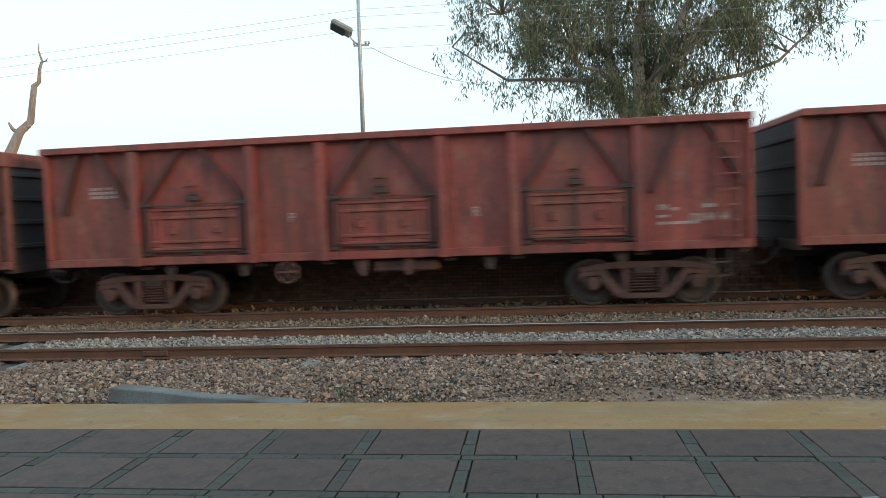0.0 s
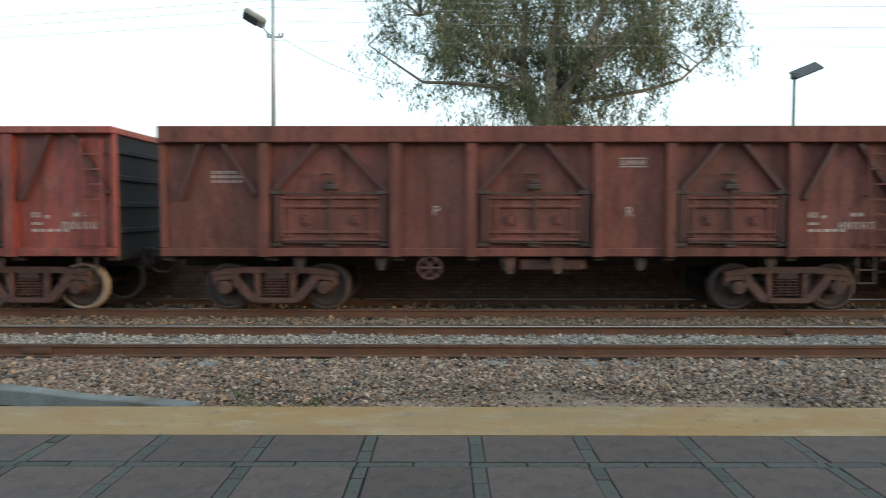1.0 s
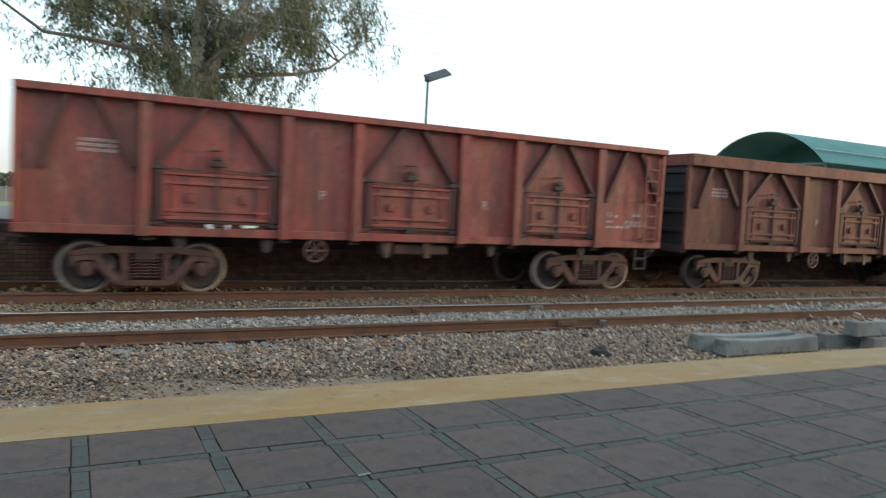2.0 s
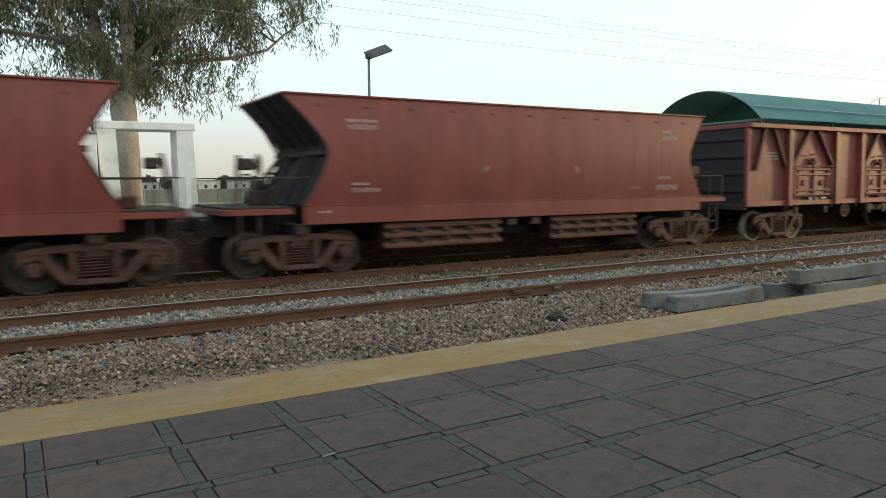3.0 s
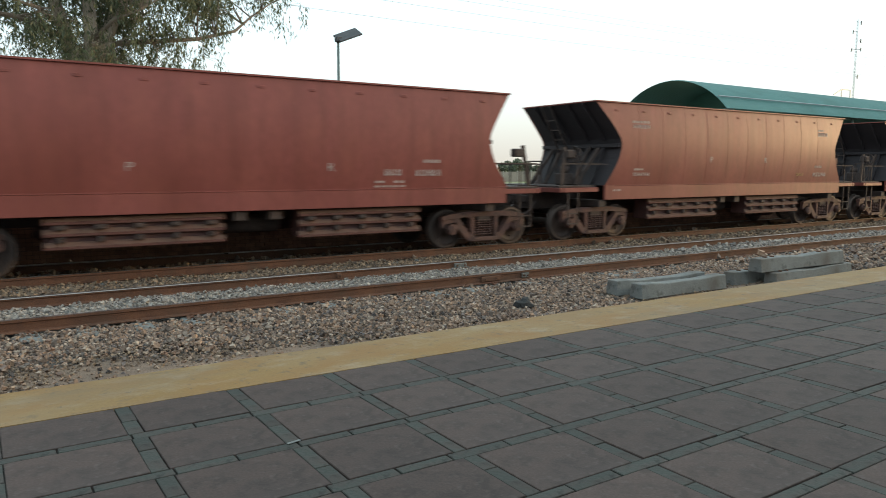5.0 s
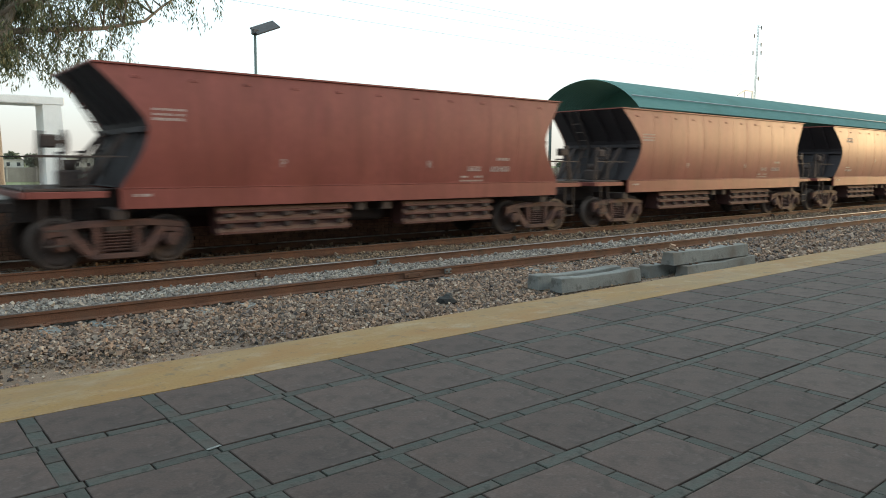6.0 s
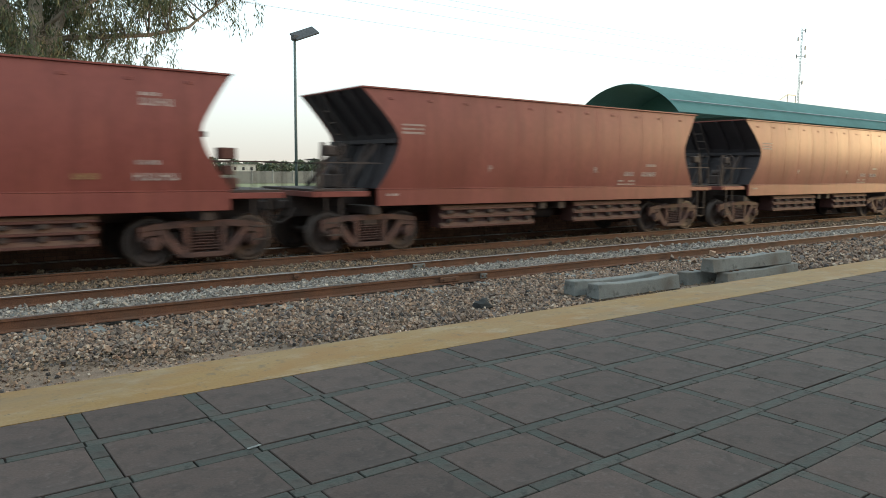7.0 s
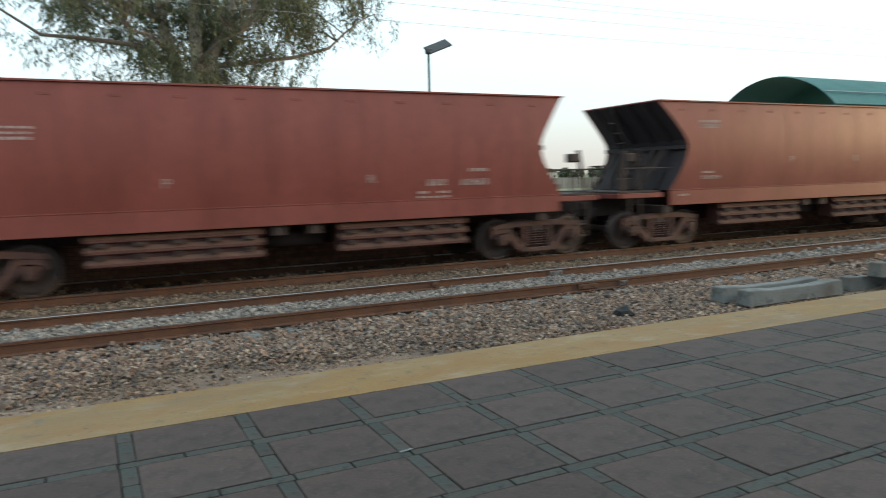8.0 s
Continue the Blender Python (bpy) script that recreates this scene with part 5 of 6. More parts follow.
        v.append(np.stack([pos, pos + d * ln * 0.4 + s * w, pos + d * ln, pos + d * ln * 0.4 - s * w], 1).reshape(-1, 3))
        f.append(np.arange(4 * n).reshape(-1, 4) + c)
        c += 4 * n
    cr = new("crown", mesh_from("crown", np.concatenate(v), np.concatenate(f), M_LEAF))
    cr.parent = tr
    tagged(cr, "drooping narrow grey-green leaves", kind="stuff")


eucalyptus(3.35, 25.5)


def dead_tree():
    t_ = holder("dead_tree", "bare dead tree with broken pale brown branches", "tree", m=pose(-21.1, 26, FAR_Z))
    bm = bmesh.new()
    tube_in(bm, [(-0.05, 0, -1.65), (0.1, 0, 2.0), (0.45, 0, 3.7), (0.95, 0, 4.6), (1.38, 0.1, 5.0), (1.58, 0, 5.7), (1.70, 0, 6.35), (1.92, 0, 6.5), (1.98, 0, 7.0), (2.10, 0, 7.3), (1.98, 0, 7.7), (2.02, 0, 8.0)], [0.34, 0.28, 0.22, 0.17, 0.14, 0.12, 0.115, 0.08, 0.06, 0.045, 0.03, 0.015], 9)
    part("trunk", bm, M_DEAD, t_)
    bm = bmesh.new()
    tube_in(bm, [(2.08, 0, 7.25), (2.24, 0.05, 7.3), (2.34, 0, 7.4)], [0.035, 0.028, 0.015], 7)
    part("branch", bm, M_DEAD, t_)
    bm = bmesh.new()
    tube_in(bm, [(0.95, 0, 4.5), (0.62, 0.05, 4.75), (0.50, 0, 5.0)], [0.10, 0.07, 0.04], 7)
    tube_in(bm, [(1.0, 0, 4.65), (1.35, 0.05, 4.8), (1.45, 0, 4.85)], [0.09, 0.06, 0.03], 7)
    part("branch", bm, M_DEAD, t_)


dead_tree()

# ---- white frame, booth and tank on the opposite platform ----
fr = holder("concrete_portal", "whitewashed concrete frame standing on the far platform", "frame", m=pose(0, 22.6, FAR_Z))
for x0, x1, t0, t1 in ((2.30, 2.78, 2.20, 2.80), (4.36, 4.92, 4.36, 4.92)):
    bm = bmesh.new()
    a = [bm.verts.new(p) for p in ((x0, 0, 0), (x1, 0, 0), (x1, 1.0, 0), (x0, 1.0, 0))]
    b = [bm.verts.new(p) for p in ((t0, 0, 2.32), (t1 - 0.1, 0, 2.32), (t1 - 0.1, 1.0, 2.32), (t0, 1.0, 2.32))]
    for i in range(4):
        bm.faces.new((a[i], a[(i + 1) % 4], b[(i + 1) % 4], b[i]))
    bm.faces.new(a)
    bm.faces.new(b)
    part("post", bm, M_WHITEWASH, fr)
bm = bmesh.new()
box_in(bm, 2.19, 4.90, -0.02, 1.02, 2.322, 2.55, 0.02)
part("beam", bm, M_WHITEWASH, fr)

bo = holder("booth", "small whitewashed booth with a grilled opening", "booth", m=pose(0.5, 22.2, FAR_Z))
bm = bmesh.new()
box_in(bm, 0, 1.66, 0, 2.4, 0, 2.15, 0.02)
part("wall", bm, M_WHITEWASH, bo)
bm = bmesh.new()
box_in(bm, -0.06, 1.68, -0.06, 2.46, 2.152, 2.22, 0.01)
part("roof", bm, M_CONCRETE, bo)
bm = bmesh.new()
box_in(bm, 0.98, 1.6, -0.012, 0.03, 0.15, 0.92)
gr = part("grille", bm, M_GLASS_DARK, bo, "dark opening with bars")
for i in range(6):
    bm = bmesh.new()
    bar_in(bm, (1.03 + i * 0.104, -0.03, 0.15), (1.03 + i * 0.104, -0.03, 0.92), 0.02)
    part("bar", bm, M_GALV, gr)
bm = bmesh.new()
box_in(bm, -0.03, 1.66, -0.035, 0.0, 1.02, 1.08, 0.008)
part("ledge", bm, M_WHITEWASH, bo)
ra = holder("roof_rail", "rusty pipe rail on the booth roof", "railing", m=pose(0.5, 22.2, FAR_Z + 2.22))
for z in (0.14, 0.27):
    bm = bmesh.new()
    bar_in(bm, (0.05, 0.1, z), (1.6, 0.1, z), 0.035)
    part("rail", bm, M_DARK, ra)
for x in (0.08, 0.8, 1.57):
    bm = bmesh.new()
    bar_in(bm, (x, 0.1, 0), (x, 0.1, 0.29), 0.04)
    part("post", bm, M_DARK, ra)
ta = holder("water_tank", "blue plastic water tank with a pale lid on the booth", "tank", m=pose(1.62, 23.2, FAR_Z + 2.22))
bm = bmesh.new()
tube_in(bm, [(0, 0, 0), (0, 0, 0.05), (0, 0, 0.18), (0, 0, 0.2), (0, 0, 0.36), (0, 0, 0.42)], [0.33, 0.35, 0.35, 0.33, 0.35, 0.26], 20)
part("body", bm, M_BLUE, ta)
bm = bmesh.new()
tube_in(bm, [(0, 0, 0.42), (0, 0, 0.52), (0, 0, 0.56)], [0.20, 0.19, 0.10], 16)
part("lid", bm, M_WHITEWASH, ta)

# ---- platform shed with a barrel roof ----
sh = holder("platform_shed", "long platform shed with a curved green corrugated roof", "shed", m=pose(26.6, 18.9, FAR_Z))
W, RISE, EAVE, LEN = 6.0, 1.40, 3.25, 62.0
Rr = (W * W / 4 + RISE * RISE) / (2 * RISE)
half_angle = math.asin(W / 2 / Rr)


def arc(k, off=0.0):
    a = -half_angle + 2 * half_angle * k
    return W / 2 + (Rr + off) * math.sin(a), EAVE + RISE - Rr + (Rr + off) * math.cos(a)


bm = bmesh.new()
nx, na = 620, 20
ring = []
for i in range(nx + 1):
    x = LEN * i / nx
    o = 0.018 * (1 if i % 2 else -1)
    ring.append([bm.verts.new((x, *arc(j / na, o))) for j in range(na + 1)])
for a, b in zip(ring, ring[1:]):
    for j in range(na):
        bm.faces.new((a[j], b[j], b[j + 1], a[j + 1]))
part("roof", bm, M_GREEN_ROOF, sh, "green corrugated sheet roof")
bm = bmesh.new()
outline = [arc(j / na, -0.03) for j in range(na + 1)]
a = [bm.verts.new((4.00, y, z)) for y, z in outline]
b = [bm.verts.new((4.04, y, z)) for y, z in outline]
bm.faces.new(a)
bm.faces.new(b[::-1])
for i in range(len(a)):
    k = (i + 1) % len(a)
    bm.faces.new((a[i], a[k], b[k], b[i]))
part("gable", bm, M_GREEN_ROOF, sh, "green sheeted end of the curved roof")
bm = bmesh.new()
y_, z_ = arc(0.10, 0.07)
tube_in(bm, [(0.0, y_, z_), (LEN, y_, z_)], 0.028, 8)
part("roof_pipe", bm, M_GALV, sh)
for x in range(0, 62, 5):
    for y in (0.35, W - 0.35):
        bm = bmesh.new()
        cyl_in(bm, (x + 0.6, y, 0), (x + 0.6, y, EAVE + 0.3), 0.07, 10)
        part("column", bm, M_POLE_GREEN, sh)
    bm = bmesh.new()
    bar_in(bm, (x + 0.6, 0.1, EAVE), (x + 0.6, W - 0.1, EAVE), 0.08)
    part("tie_beam", bm, M_POLE_GREEN, sh)
rb_ = holder("roof_bracket", "bent pipe bracket on the shed roof", "bracket", m=pose(41.0, 21.9, FAR_Z + EAVE + RISE))
bm = bmesh.new()
for x in (0.0, 0.9):
    bar_in(bm, (x, 0, -0.02), (x, 0, 0.5), 0.05)
bar_in(bm, (-0.8, 0, 0.15), (0.0, 0, 0.5), 0.05)
bar_in(bm, (0.0, 0, 0.5), (0.9, 0, 0.5), 0.05)
part("pipe", bm, M_GALV, rb_)

ma = holder("radio_mast", "tall slender lattice radio mast with small antennas", "mast", m=pose(115.6, 60, -0.91))
for k in range(3):
    a_ = 2 * math.pi * k / 3
    bm = bmesh.new()
    bar_in(bm, (0.17 * math.cos(a_), 0.17 * math.sin(a_), 0), (0.12 * math.cos(a_), 0.12 * math.sin(a_), 25.2), 0.045)
    part("leg", bm, M_GALV, ma)
bm = bmesh.new()
for i in range(50):
    z = i * 0.5
    for k in range(3):
        a0, a1 = 2 * math.pi * k / 3, 2 * math.pi * (k + 1) / 3
        bar_in(bm, (0.145 * math.cos(a0), 0.145 * math.sin(a0), z), (0.145 * math.cos(a1), 0.145 * math.sin(a1), z + 0.5), 0.03)
tagged(part("lacing", bm, M_GALV, ma), kind="stuff")
for z, s in ((24.6, 0.35), (23.3, -0.4), (21.9, 0.4), (20.6, -0.45), (20.6, 0.45), (16.5, 0.3)):
    bm = bmesh.new()
    bar_in(bm, (0, 0, z), (s, -s, z), 0.06)
    box_in(bm, s - 0.08, s + 0.08, -s - 0.08, -s + 0.08, z - 0.3, z + 0.3, 0.03)
    part("antenna", bm, M_LAMP_DARK, ma)


# ---- beside the track ----
def loose_sleeper(x, y, z, rz, tilt=0.0, ry=0.0, k_=1.0, mat_=None, flat=1.0):
    s = holder("concrete_sleeper", "loose grey concrete sleeper lying beside the track", "sleeper", "loose sleepers beside the platform", m=pose(x, y, z, tilt, ry, rz))
    bm = bmesh.new()
    prof = [(-1.36, 0.125), (-1.1, 0.13), (-0.6, 0.115), (0.0, 0.10), (0.6, 0.115), (1.1, 0.13), (1.36, 0.125)]
    rows = []
    for px_, hw in prof:
        px_ *= k_
        hh = (0.25 if abs(px_) > 0.5 else 0.22) * flat
        rows.append([bm.verts.new((px_, yy, zz)) for yy, zz in ((-hw - 0.02, 0), (hw + 0.02, 0), (hw - 0.015, hh), (-hw + 0.015, hh))])
    for a, b in zip(rows, rows[1:]):
        for k in range(4):
            bm.faces.new((a[k], a[(k + 1) % 4], b[(k + 1) % 4], b[k]))
    bm.faces.new(rows[0])
    bm.faces.new(rows[-1])
    bmesh.ops.bevel(bm, geom=bm.edges[:], offset=0.012, segments=1, affect="EDGES")
    part("block", bm, mat_ or M_SLEEPER, s)
    for sx in (-0.873, 0.873) if k_ == 1.0 and not mat_ else ():
        for k in (-0.11, 0.11):
            bm = bmesh.new()
            box_in(bm, sx - 0.1 + k - 0.02, sx - 0.1 + k + 0.02, -0.045, 0.045, 0.22, 0.275, 0.008)
            part("rail_lug", bm, M_RAIL, s)


loose_sleeper(-3.98, 7.56, -0.66, -17.0, mat_=M_SLEEPER_DARK, flat=0.68)
loose_sleeper(10.12, 7.92, -0.67, -1.0, k_=0.79)
loose_sleeper(10.00, 8.30, -0.66, -3.0, k_=0.79)
loose_sleeper(13.30, 7.70, -0.43, -1.0)
loose_sleeper(13.55, 7.60, -0.69, 1.5)
loose_sleeper(13.00, 8.00, -0.69, -2.0)

rag = random.Random(2)
bm = bmesh.new()
bmesh.ops.create_icosphere(bm, subdivisions=2, radius=0.14)
for v in bm.verts:
    v.co = Vector((v.co.x * 1.1, v.co.y, max(-0.05, v.co.z * 0.85))) * (1 + 0.5 * noise.noise(v.co * 14))
ob = tagged(part("crumpled_rag", bm, M_BLACK), "small black crumpled bundle lying on the stones", "rag")
ob.matrix_basis = pose(6.95, 8.28, -0.62)
bm = bmesh.new()
bmesh.ops.create_icosphere(bm, subdivisions=2, radius=0.12)
for v in bm.verts:
    v.co = Vector((v.co.x * 1.5, v.co.y, max(-0.03, v.co.z * 0.45))) * (1 + 0.7 * noise.noise(v.co * 17 + Vector((3, 1, 5))))
ob = tagged(part("plastic_bag", bm, M_CYAN), "crumpled cyan plastic bag on the dirt", "litter")
ob.matrix_basis = pose(-2.62, 7.52, -0.67)

for x, y, w, mat_, lab in ((8.30, TRACK_1 + 0.873, 0.30, M_SLEEPER, "pale dusty fishplate bolted at a rail joint"), (7.75, TRACK_1 - 0.873, 0.42, M_RAIL, "rusty fishplate bolted at a rail joint"),
                           (8.55, TRACK_1 - 0.873, 0.16, M_SLEEPER, "pale dusty fishplate bolted at a rail joint"), (-6.0, TRACK_1 - 0.873, 0.42, M_RAIL, "rusty fishplate bolted at a rail joint"), (5.6, TRACK_1 + 0.873, 0.10, M_RAIL, "rusty fishplate bolted at a rail joint")):
    fp = holder("fishplate", lab, "fishplate", "rail joints", m=pose(x, y, RAIL_Z))
    bm = bmesh.new()
    box_in(bm, -w / 2, w / 2, -0.05, -0.014, -0.135, -0.045, 0.008)
    part("plate", bm, mat_, fp)
    for k in (-0.3, 0.3):
        bm = bmesh.new()
        cyl_in(bm, (k * w, -0.075, -0.09), (k * w, -0.05, -0.09), 0.018, 6)
        part("bolt", bm, M_RAIL, fp)

# tufts of weeds
rw = np.random.RandomState(9)


def weeds(name, spots, label):
    v, f, c = [], [], 0
    for x, y, z, r, n in spots:
        a = rw.uniform(0, 2 * np.pi, n)
        d = rw.uniform(0, r, n)
        p = np.stack([x + d * np.cos(a), y + d * np.sin(a), np.full(n, z)], 1)
        h = rw.uniform(0.02, 0.07, n)
        b = rw.uniform(0, 2 * np.pi, n)
        s = np.stack([np.cos(b), np.sin(b), np.zeros(n)], 1) * 0.008
        lean = np.stack([rw.normal(0, 0.06, n), rw.normal(0, 0.06, n), h], 1)
        v.append(np.stack([p - s, p + s, p + lean * 0.6 + s * 1.4, p + lean], 1).reshape(-1, 3))
        f.append(np.arange(4 * n).reshape(-1, 4) + c)
        c += 4 * n
    ob = new(name, mesh_from(name, np.concatenate(v), np.concatenate(f), M_WEED))
    tagged(ob, label, "weeds", kind="stuff")


weeds("weeds", [(-2.2, 7.7, -0.68, 0.35, 45), (-1.55, 7.85, -0.67, 0.22, 35), (-1.3, 8.3, -0.66, 0.15, 50), (-3.0, 9.2, -0.64, 0.3, 45), (-2.5, 8.1, -0.66, 0.2, 60), (-1.8, 7.5, -0.69, 0.35, 45)], "sparse green weeds in the dirt beside the stones")


# ---- ballast: broken stones ----
def stones(name, x0, x1, y0, y1, count, size, ground_z, material, label, seed, keep=None):
    nr = np.random.RandomState(seed)
    # split blocks: six faces, each corner knocked in or out
    ico_v = np.array([(i, j, k) for i in (-1, 1) for j in (-1, 1) for k in (-1, 1)], float) / 3 ** 0.5
    faces = np.array([(0, 1, 3, 2), (4, 6, 7, 5), (0, 4, 5, 1), (2, 3, 7, 6), (0, 2, 6, 4), (1, 5, 7, 3)])
    x = nr.uniform(x0, x1, count)
    y = nr.uniform(y0, y1, count)
    if keep is not None:
        ok = keep(x, y, nr)
        x, y = x[ok], y[ok]
    n = len(x)
    sc = size * np.exp(nr.normal(0, 0.28, n))
    v = ico_v[None] * (1 + nr.normal(0, 0.26, (n, 8, 3))) * nr.uniform(0.65, 1.3, (n, 1, 3))
    q = nr.normal(size=(n, 4))
    q /= np.linalg.norm(q, axis=1)[:, None]
    w, a, b, c = q.T
    rot = np.stack([1 - 2 * (b * b + c * c), 2 * (a * b - c * w), 2 * (a * c + b * w), 2 * (a * b + c * w), 1 - 2 * (a * a + c * c), 2 * (b * c - a * w),
                    2 * (a * c - b * w), 2 * (b * c + a * w), 1 - 2 * (a * a + b * b)], 1).reshape(n, 3, 3)
    v = np.einsum("nij,nkj->nki", rot, v) * sc[:, None, None]
    z = ground_z(x, y) + nr.uniform(-0.4, 1.6, n) * sc
    v += np.stack([x, y, z], 1)[:, None]
    f = faces[None] + 8 * np.arange(n)[:, None, None]
    ob = new(name, mesh_from(name, v.reshape(-1, 3), f.reshape(-1, 4), material))
    return tagged(ob, label, "ballast", kind="stuff")


def bed(x, y):
    base = np.interp(y, [5.2, 6.2, 7.7, 8.6, 9.6, 17.0], [-0.70, -0.72, -0.70, -0.65, BED_Z - 0.03, BED_Z - 0.03])
    return base + 0.008 + 0.009 * np.sin(3.1 * x + 1.7 * y) + 0.009 * np.sin(1.3 * x - 2.3 * y)


def shoulder(x, y, nr):
    """The heap thins out towards the platform, where bare dirt shows."""
    edge = 7.72 + 0.20 * np.sin(0.55 * x + 0.8) + 0.12 * np.sin(2.1 * x) - np.clip((x - 3) * 0.02, -0.1, 0.25) + 0.42 * np.exp(-((x - 1.0) / 1.9) ** 2)
    clear = ((x > 8.7) & (x < 14.9) & (y > 7.4) & (y < 8.5)) | ((np.abs(y - 7.56 + 0.30 * (x + 3.98)) < 0.2) & (np.abs(x + 3.98) < 1.4))
    return (nr.uniform(0, 1, len(x)) < np.clip((y - edge) / 0.40, 0.16, 1.0)) & (~clear | (nr.uniform(0, 1, len(x)) < 0.06))


stones("ballast_shoulder", -8, 14, 7.4, 10.1, 80000, 0.0205, bed, M_STONES, "mixed grey and tan broken stones beside the track", 1, shoulder)
stones("ballast_shoulder", 14, 42, 7.2, 10.1, 16000, 0.036, bed, M_STONES, "mixed grey and tan broken stones beside the track", 2, shoulder)
stones("ballast_chips", -6, 15, 6.9, 8.6, 19000, 0.013, bed, M_STONES_TAN, "small stone chips in the dirt below the platform", 3)
stones("ballast_crib", -9, 14, 10.25, 11.85, 33000, 0.0205, lambda x, y: bed(x, y) + 0.035, M_STONES_LIGHT, "pale grey broken stones between the rails", 4)
stones("ballast_crib", 14, 45, 10.25, 11.85, 11000, 0.034, lambda x, y: bed(x, y) + 0.03, M_STONES_LIGHT, "pale grey broken stones between the rails", 5)
stones("ballast_between_tracks", -11, 14, 12.0, 14.0, 32000, 0.0215, lambda x, y: bed(x, y) + 0.02, M_STONES_TAN, "rust-tinted tan stones between the two tracks", 6)
stones("ballast_between_tracks", 14, 50, 12.0, 14.0, 13000, 0.035, lambda x, y: bed(x, y) + 0.02, M_STONES_TAN, "rust-tinted tan stones between the two tracks", 7)
stones("ballast_under_train", -14, 30, 14.1, 16.6, 8500, 0.042, bed, M_STONES_TAN, "sooty rust-tinted stones under the train", 8)


# ---- paving pieces ----
COL_X, ROW_Y, PX, PY, STRIP, GAP = 0.075, 4.051, 0.6747, 0.5830, 0.076, 0.0075
tw, th = PX - STRIP - 2 * GAP, PY - STRIP - 2 * GAP


def slab(bm, x0, x1, y0, y1, z0, z1, c):
    a = [bm.verts.new(p) for p in ((x0, y0, z0), (x1, y0, z0), (x1, y1, z0), (x0, y1, z0))]
    b = [bm.verts.new(p) for p in ((x0, y0, z1 - c), (x1, y0, z1 - c), (x1, y1, z1 - c), (x0, y1, z1 - c))]
    t = [bm.verts.new(p) for p in ((x0 + c, y0 + c, z1), (x1 - c, y0 + c, z1), (x1 - c, y1 - c, z1), (x0 + c, y1 - c, z1))]
    for i in range(4):
        k = (i + 1) % 4
        bm.faces.new((a[i], a[k], b[k], b[i]))
        bm.faces.new((b[i], b[k], t[k], t[i]))
    bm.faces.new(t)


bm = bmesh.new()
slab(bm, -tw / 2, tw / 2, -th / 2, th / 2, -0.022, 0.0, 0.003)
tile_mesh = finish("tile", bm, M_TILE)
strip_meshes = {}


def strip_piece(x0, x1, y0, y1, z):
    """A narrow paving strip; lengths to the centimetre share a mesh."""
    key = (round(x1 - x0, 2), round(y1 - y0, 2))
    if key not in strip_meshes:
        bm = bmesh.new()
        slab(bm, -key[0] / 2, key[0] / 2, -key[1] / 2, key[1] / 2, -0.022, 0.0, 0.003)
        strip_meshes[key] = finish("strip", bm, M_STRIP_PIECE)
    ob = new("strip", strip_meshes[key])
    ob.parent = platform
    ob.matrix_basis = pose((x0 + x1) / 2, (y0 + y1) / 2, z)


def strip(x0, x1, y0, y1, z):
    if -2.5 < x0 < 7.0 and y0 > 1.6:
        strip_piece(x0, x1, y0, y1, z)
    else:
        slab(bm_strip, x0, x1, y0, y1, -0.022, z, 0.003)


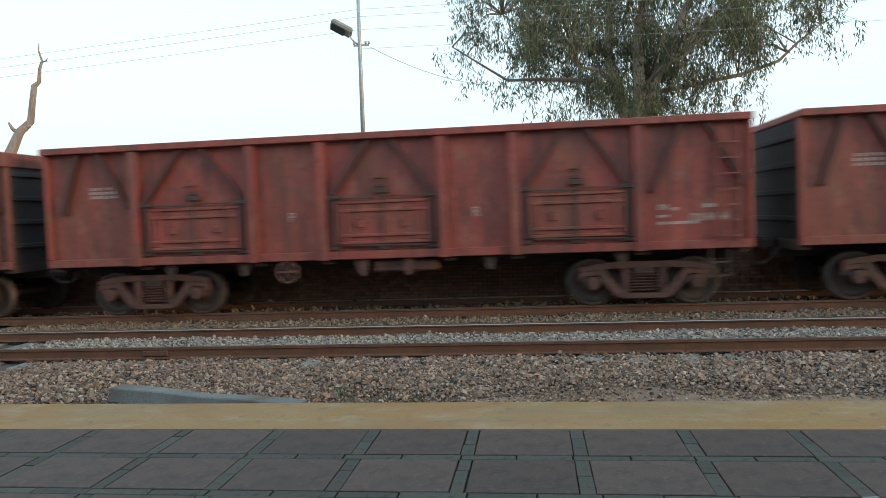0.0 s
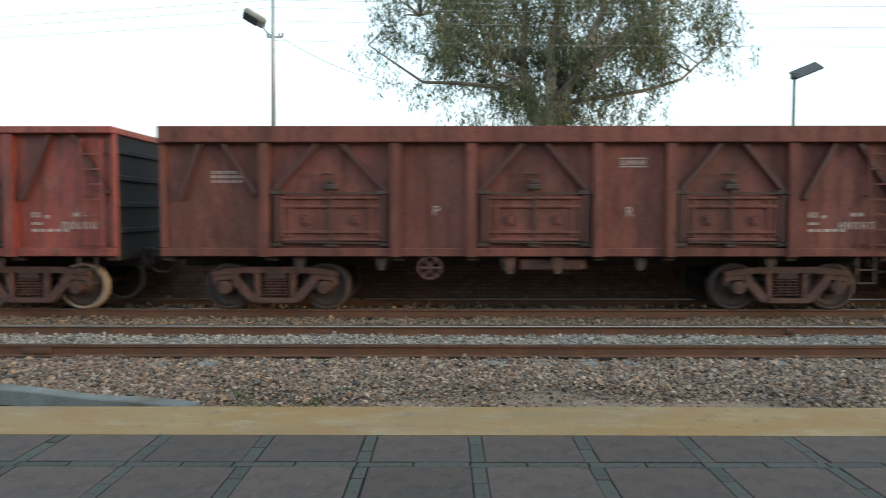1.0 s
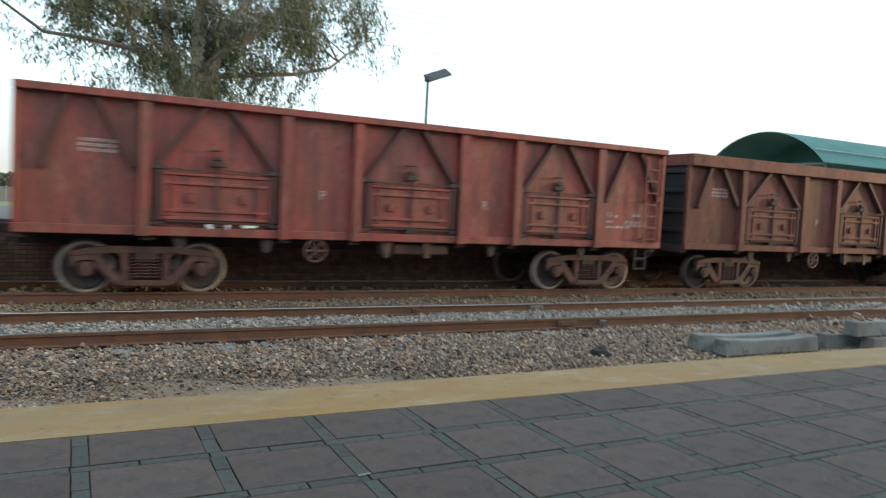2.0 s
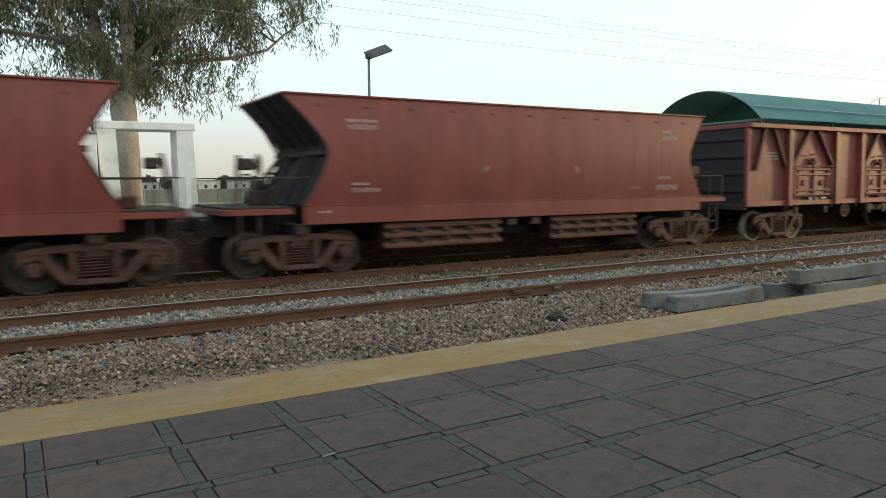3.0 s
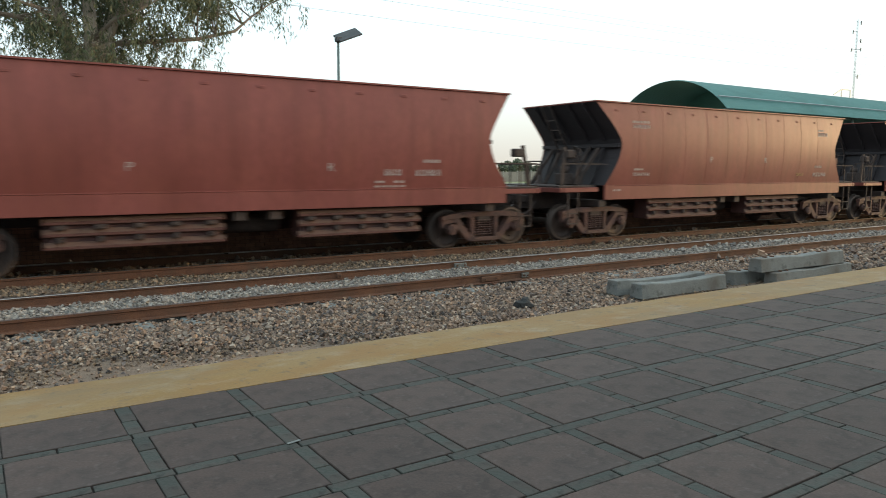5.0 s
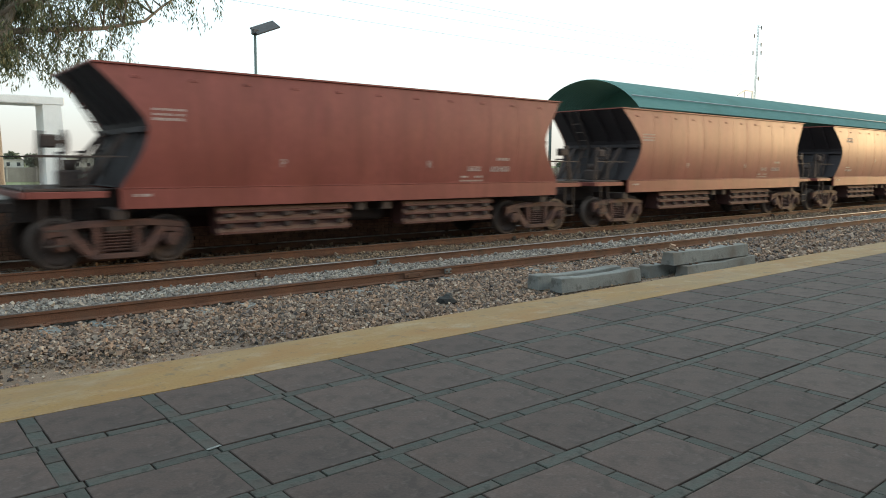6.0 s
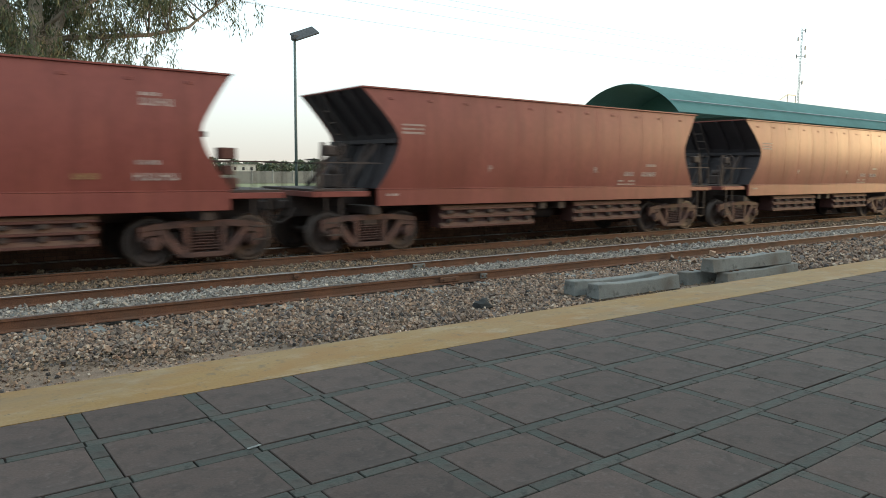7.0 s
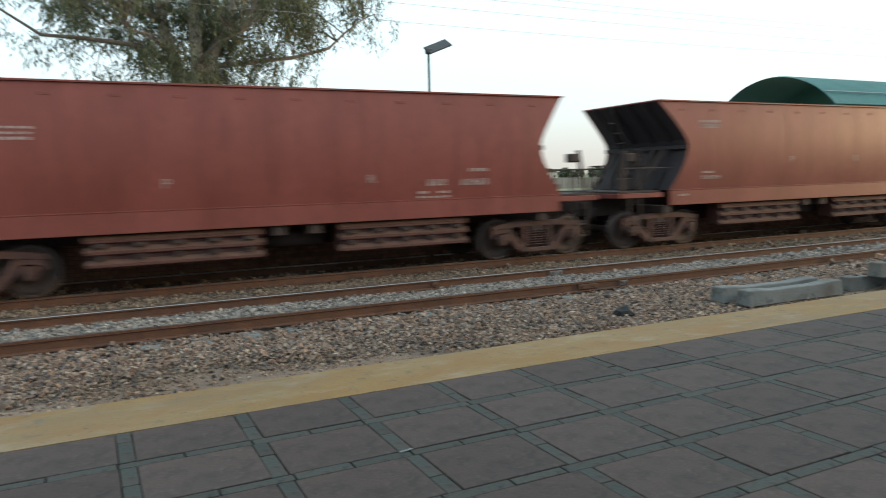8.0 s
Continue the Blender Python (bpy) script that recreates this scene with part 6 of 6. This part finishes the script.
rp = random.Random(6)
bm_far, bm_strip = bmesh.new(), bmesh.new()
for row in range(0, 15):
    yc = ROW_Y + PY / 2 - row * PY
    for col in range(-40, 110):
        xc = COL_X + PX / 2 + col * PX
        dz = rp.uniform(-0.002, 0.0005)
        if row < 6 and -7 <= col < 43:
            t_ = new("tile", tile_mesh)
            t_.parent = platform
            t_.matrix_basis = pose(xc, yc, dz, rp.uniform(-0.15, 0.15), rp.uniform(-0.15, 0.15), rp.uniform(-0.2, 0.2))
        elif row < 12 or abs(col) < 30:
            slab(bm_far, xc - tw / 2, xc + tw / 2, yc - th / 2, yc + th / 2, -0.022, dz, 0.004)
    # strip pieces between the rows and across them
    y0 = ROW_Y - row * PY
    x = COL_X - 40 * PX
    while x < 75:
        ln = rp.choice((0.3, 0.33, 0.36))
        strip(x + 0.003, x + ln - 0.003, y0 - STRIP / 2 + rp.uniform(-0.004, 0.004), y0 + STRIP / 2 + rp.uniform(-0.004, 0.004), rp.uniform(-0.004, -0.0015))
        x += ln
    for col in range(-40, 110):
        xc = COL_X + col * PX
        a, b = y0 + STRIP / 2 + 0.005, y0 + PY - STRIP / 2 - 0.005
        cut = a + (b - a) * rp.uniform(0.35, 0.7)
        strip(xc - STRIP / 2 + rp.uniform(-0.004, 0.004), xc + STRIP / 2 + rp.uniform(-0.004, 0.004), a, cut - 0.004, rp.uniform(-0.004, -0.0015))
        strip(xc - STRIP / 2 + rp.uniform(-0.004, 0.004), xc + STRIP / 2 + rp.uniform(-0.004, 0.004), cut + 0.004, b, rp.uniform(-0.004, -0.0015))
tagged(part("outer_tiles", bm_far, M_TILE_FAR, platform), "brown paving tiles further along", kind="stuff")
tagged(part("paving_strips", bm_strip, M_STRIP, platform), "narrow greenish paving strips between the tiles", kind="stuff")
bm = bmesh.new()
box_in(bm, -0.04, 0.04, -0.009, 0.009, 0, 0.003)
ob = tagged(part("paper_scrap", bm, M_SLEEPER), "small white paper scrap on the paving", "litter")
ob.matrix_basis = pose(1.42, 3.50, 0.0, 0, 0, 12)


def motions():
    """The train runs through at an even speed, its wheels rolling."""
    times = [i / 30 for i in range(0, 241)]
    turn = math.degrees(SPEED / 0.46)
    for k, (wagon, x, wheels) in enumerate(train):
        walk(wagon, [(t, pose(x + SPEED * t, TRACK_2, RAIL_Z)) for t in (0, 1, 2, 3, 4, 5, 6, 7, 8)])
        for j, w in enumerate(wheels):
            p = w.matrix_basis.translation.copy()
            walk(w, [(t, pose(p.x, p.y, p.z, 0, (40 * j + 25 * k + turn * t) % 360, 0)) for t in times])


motions()
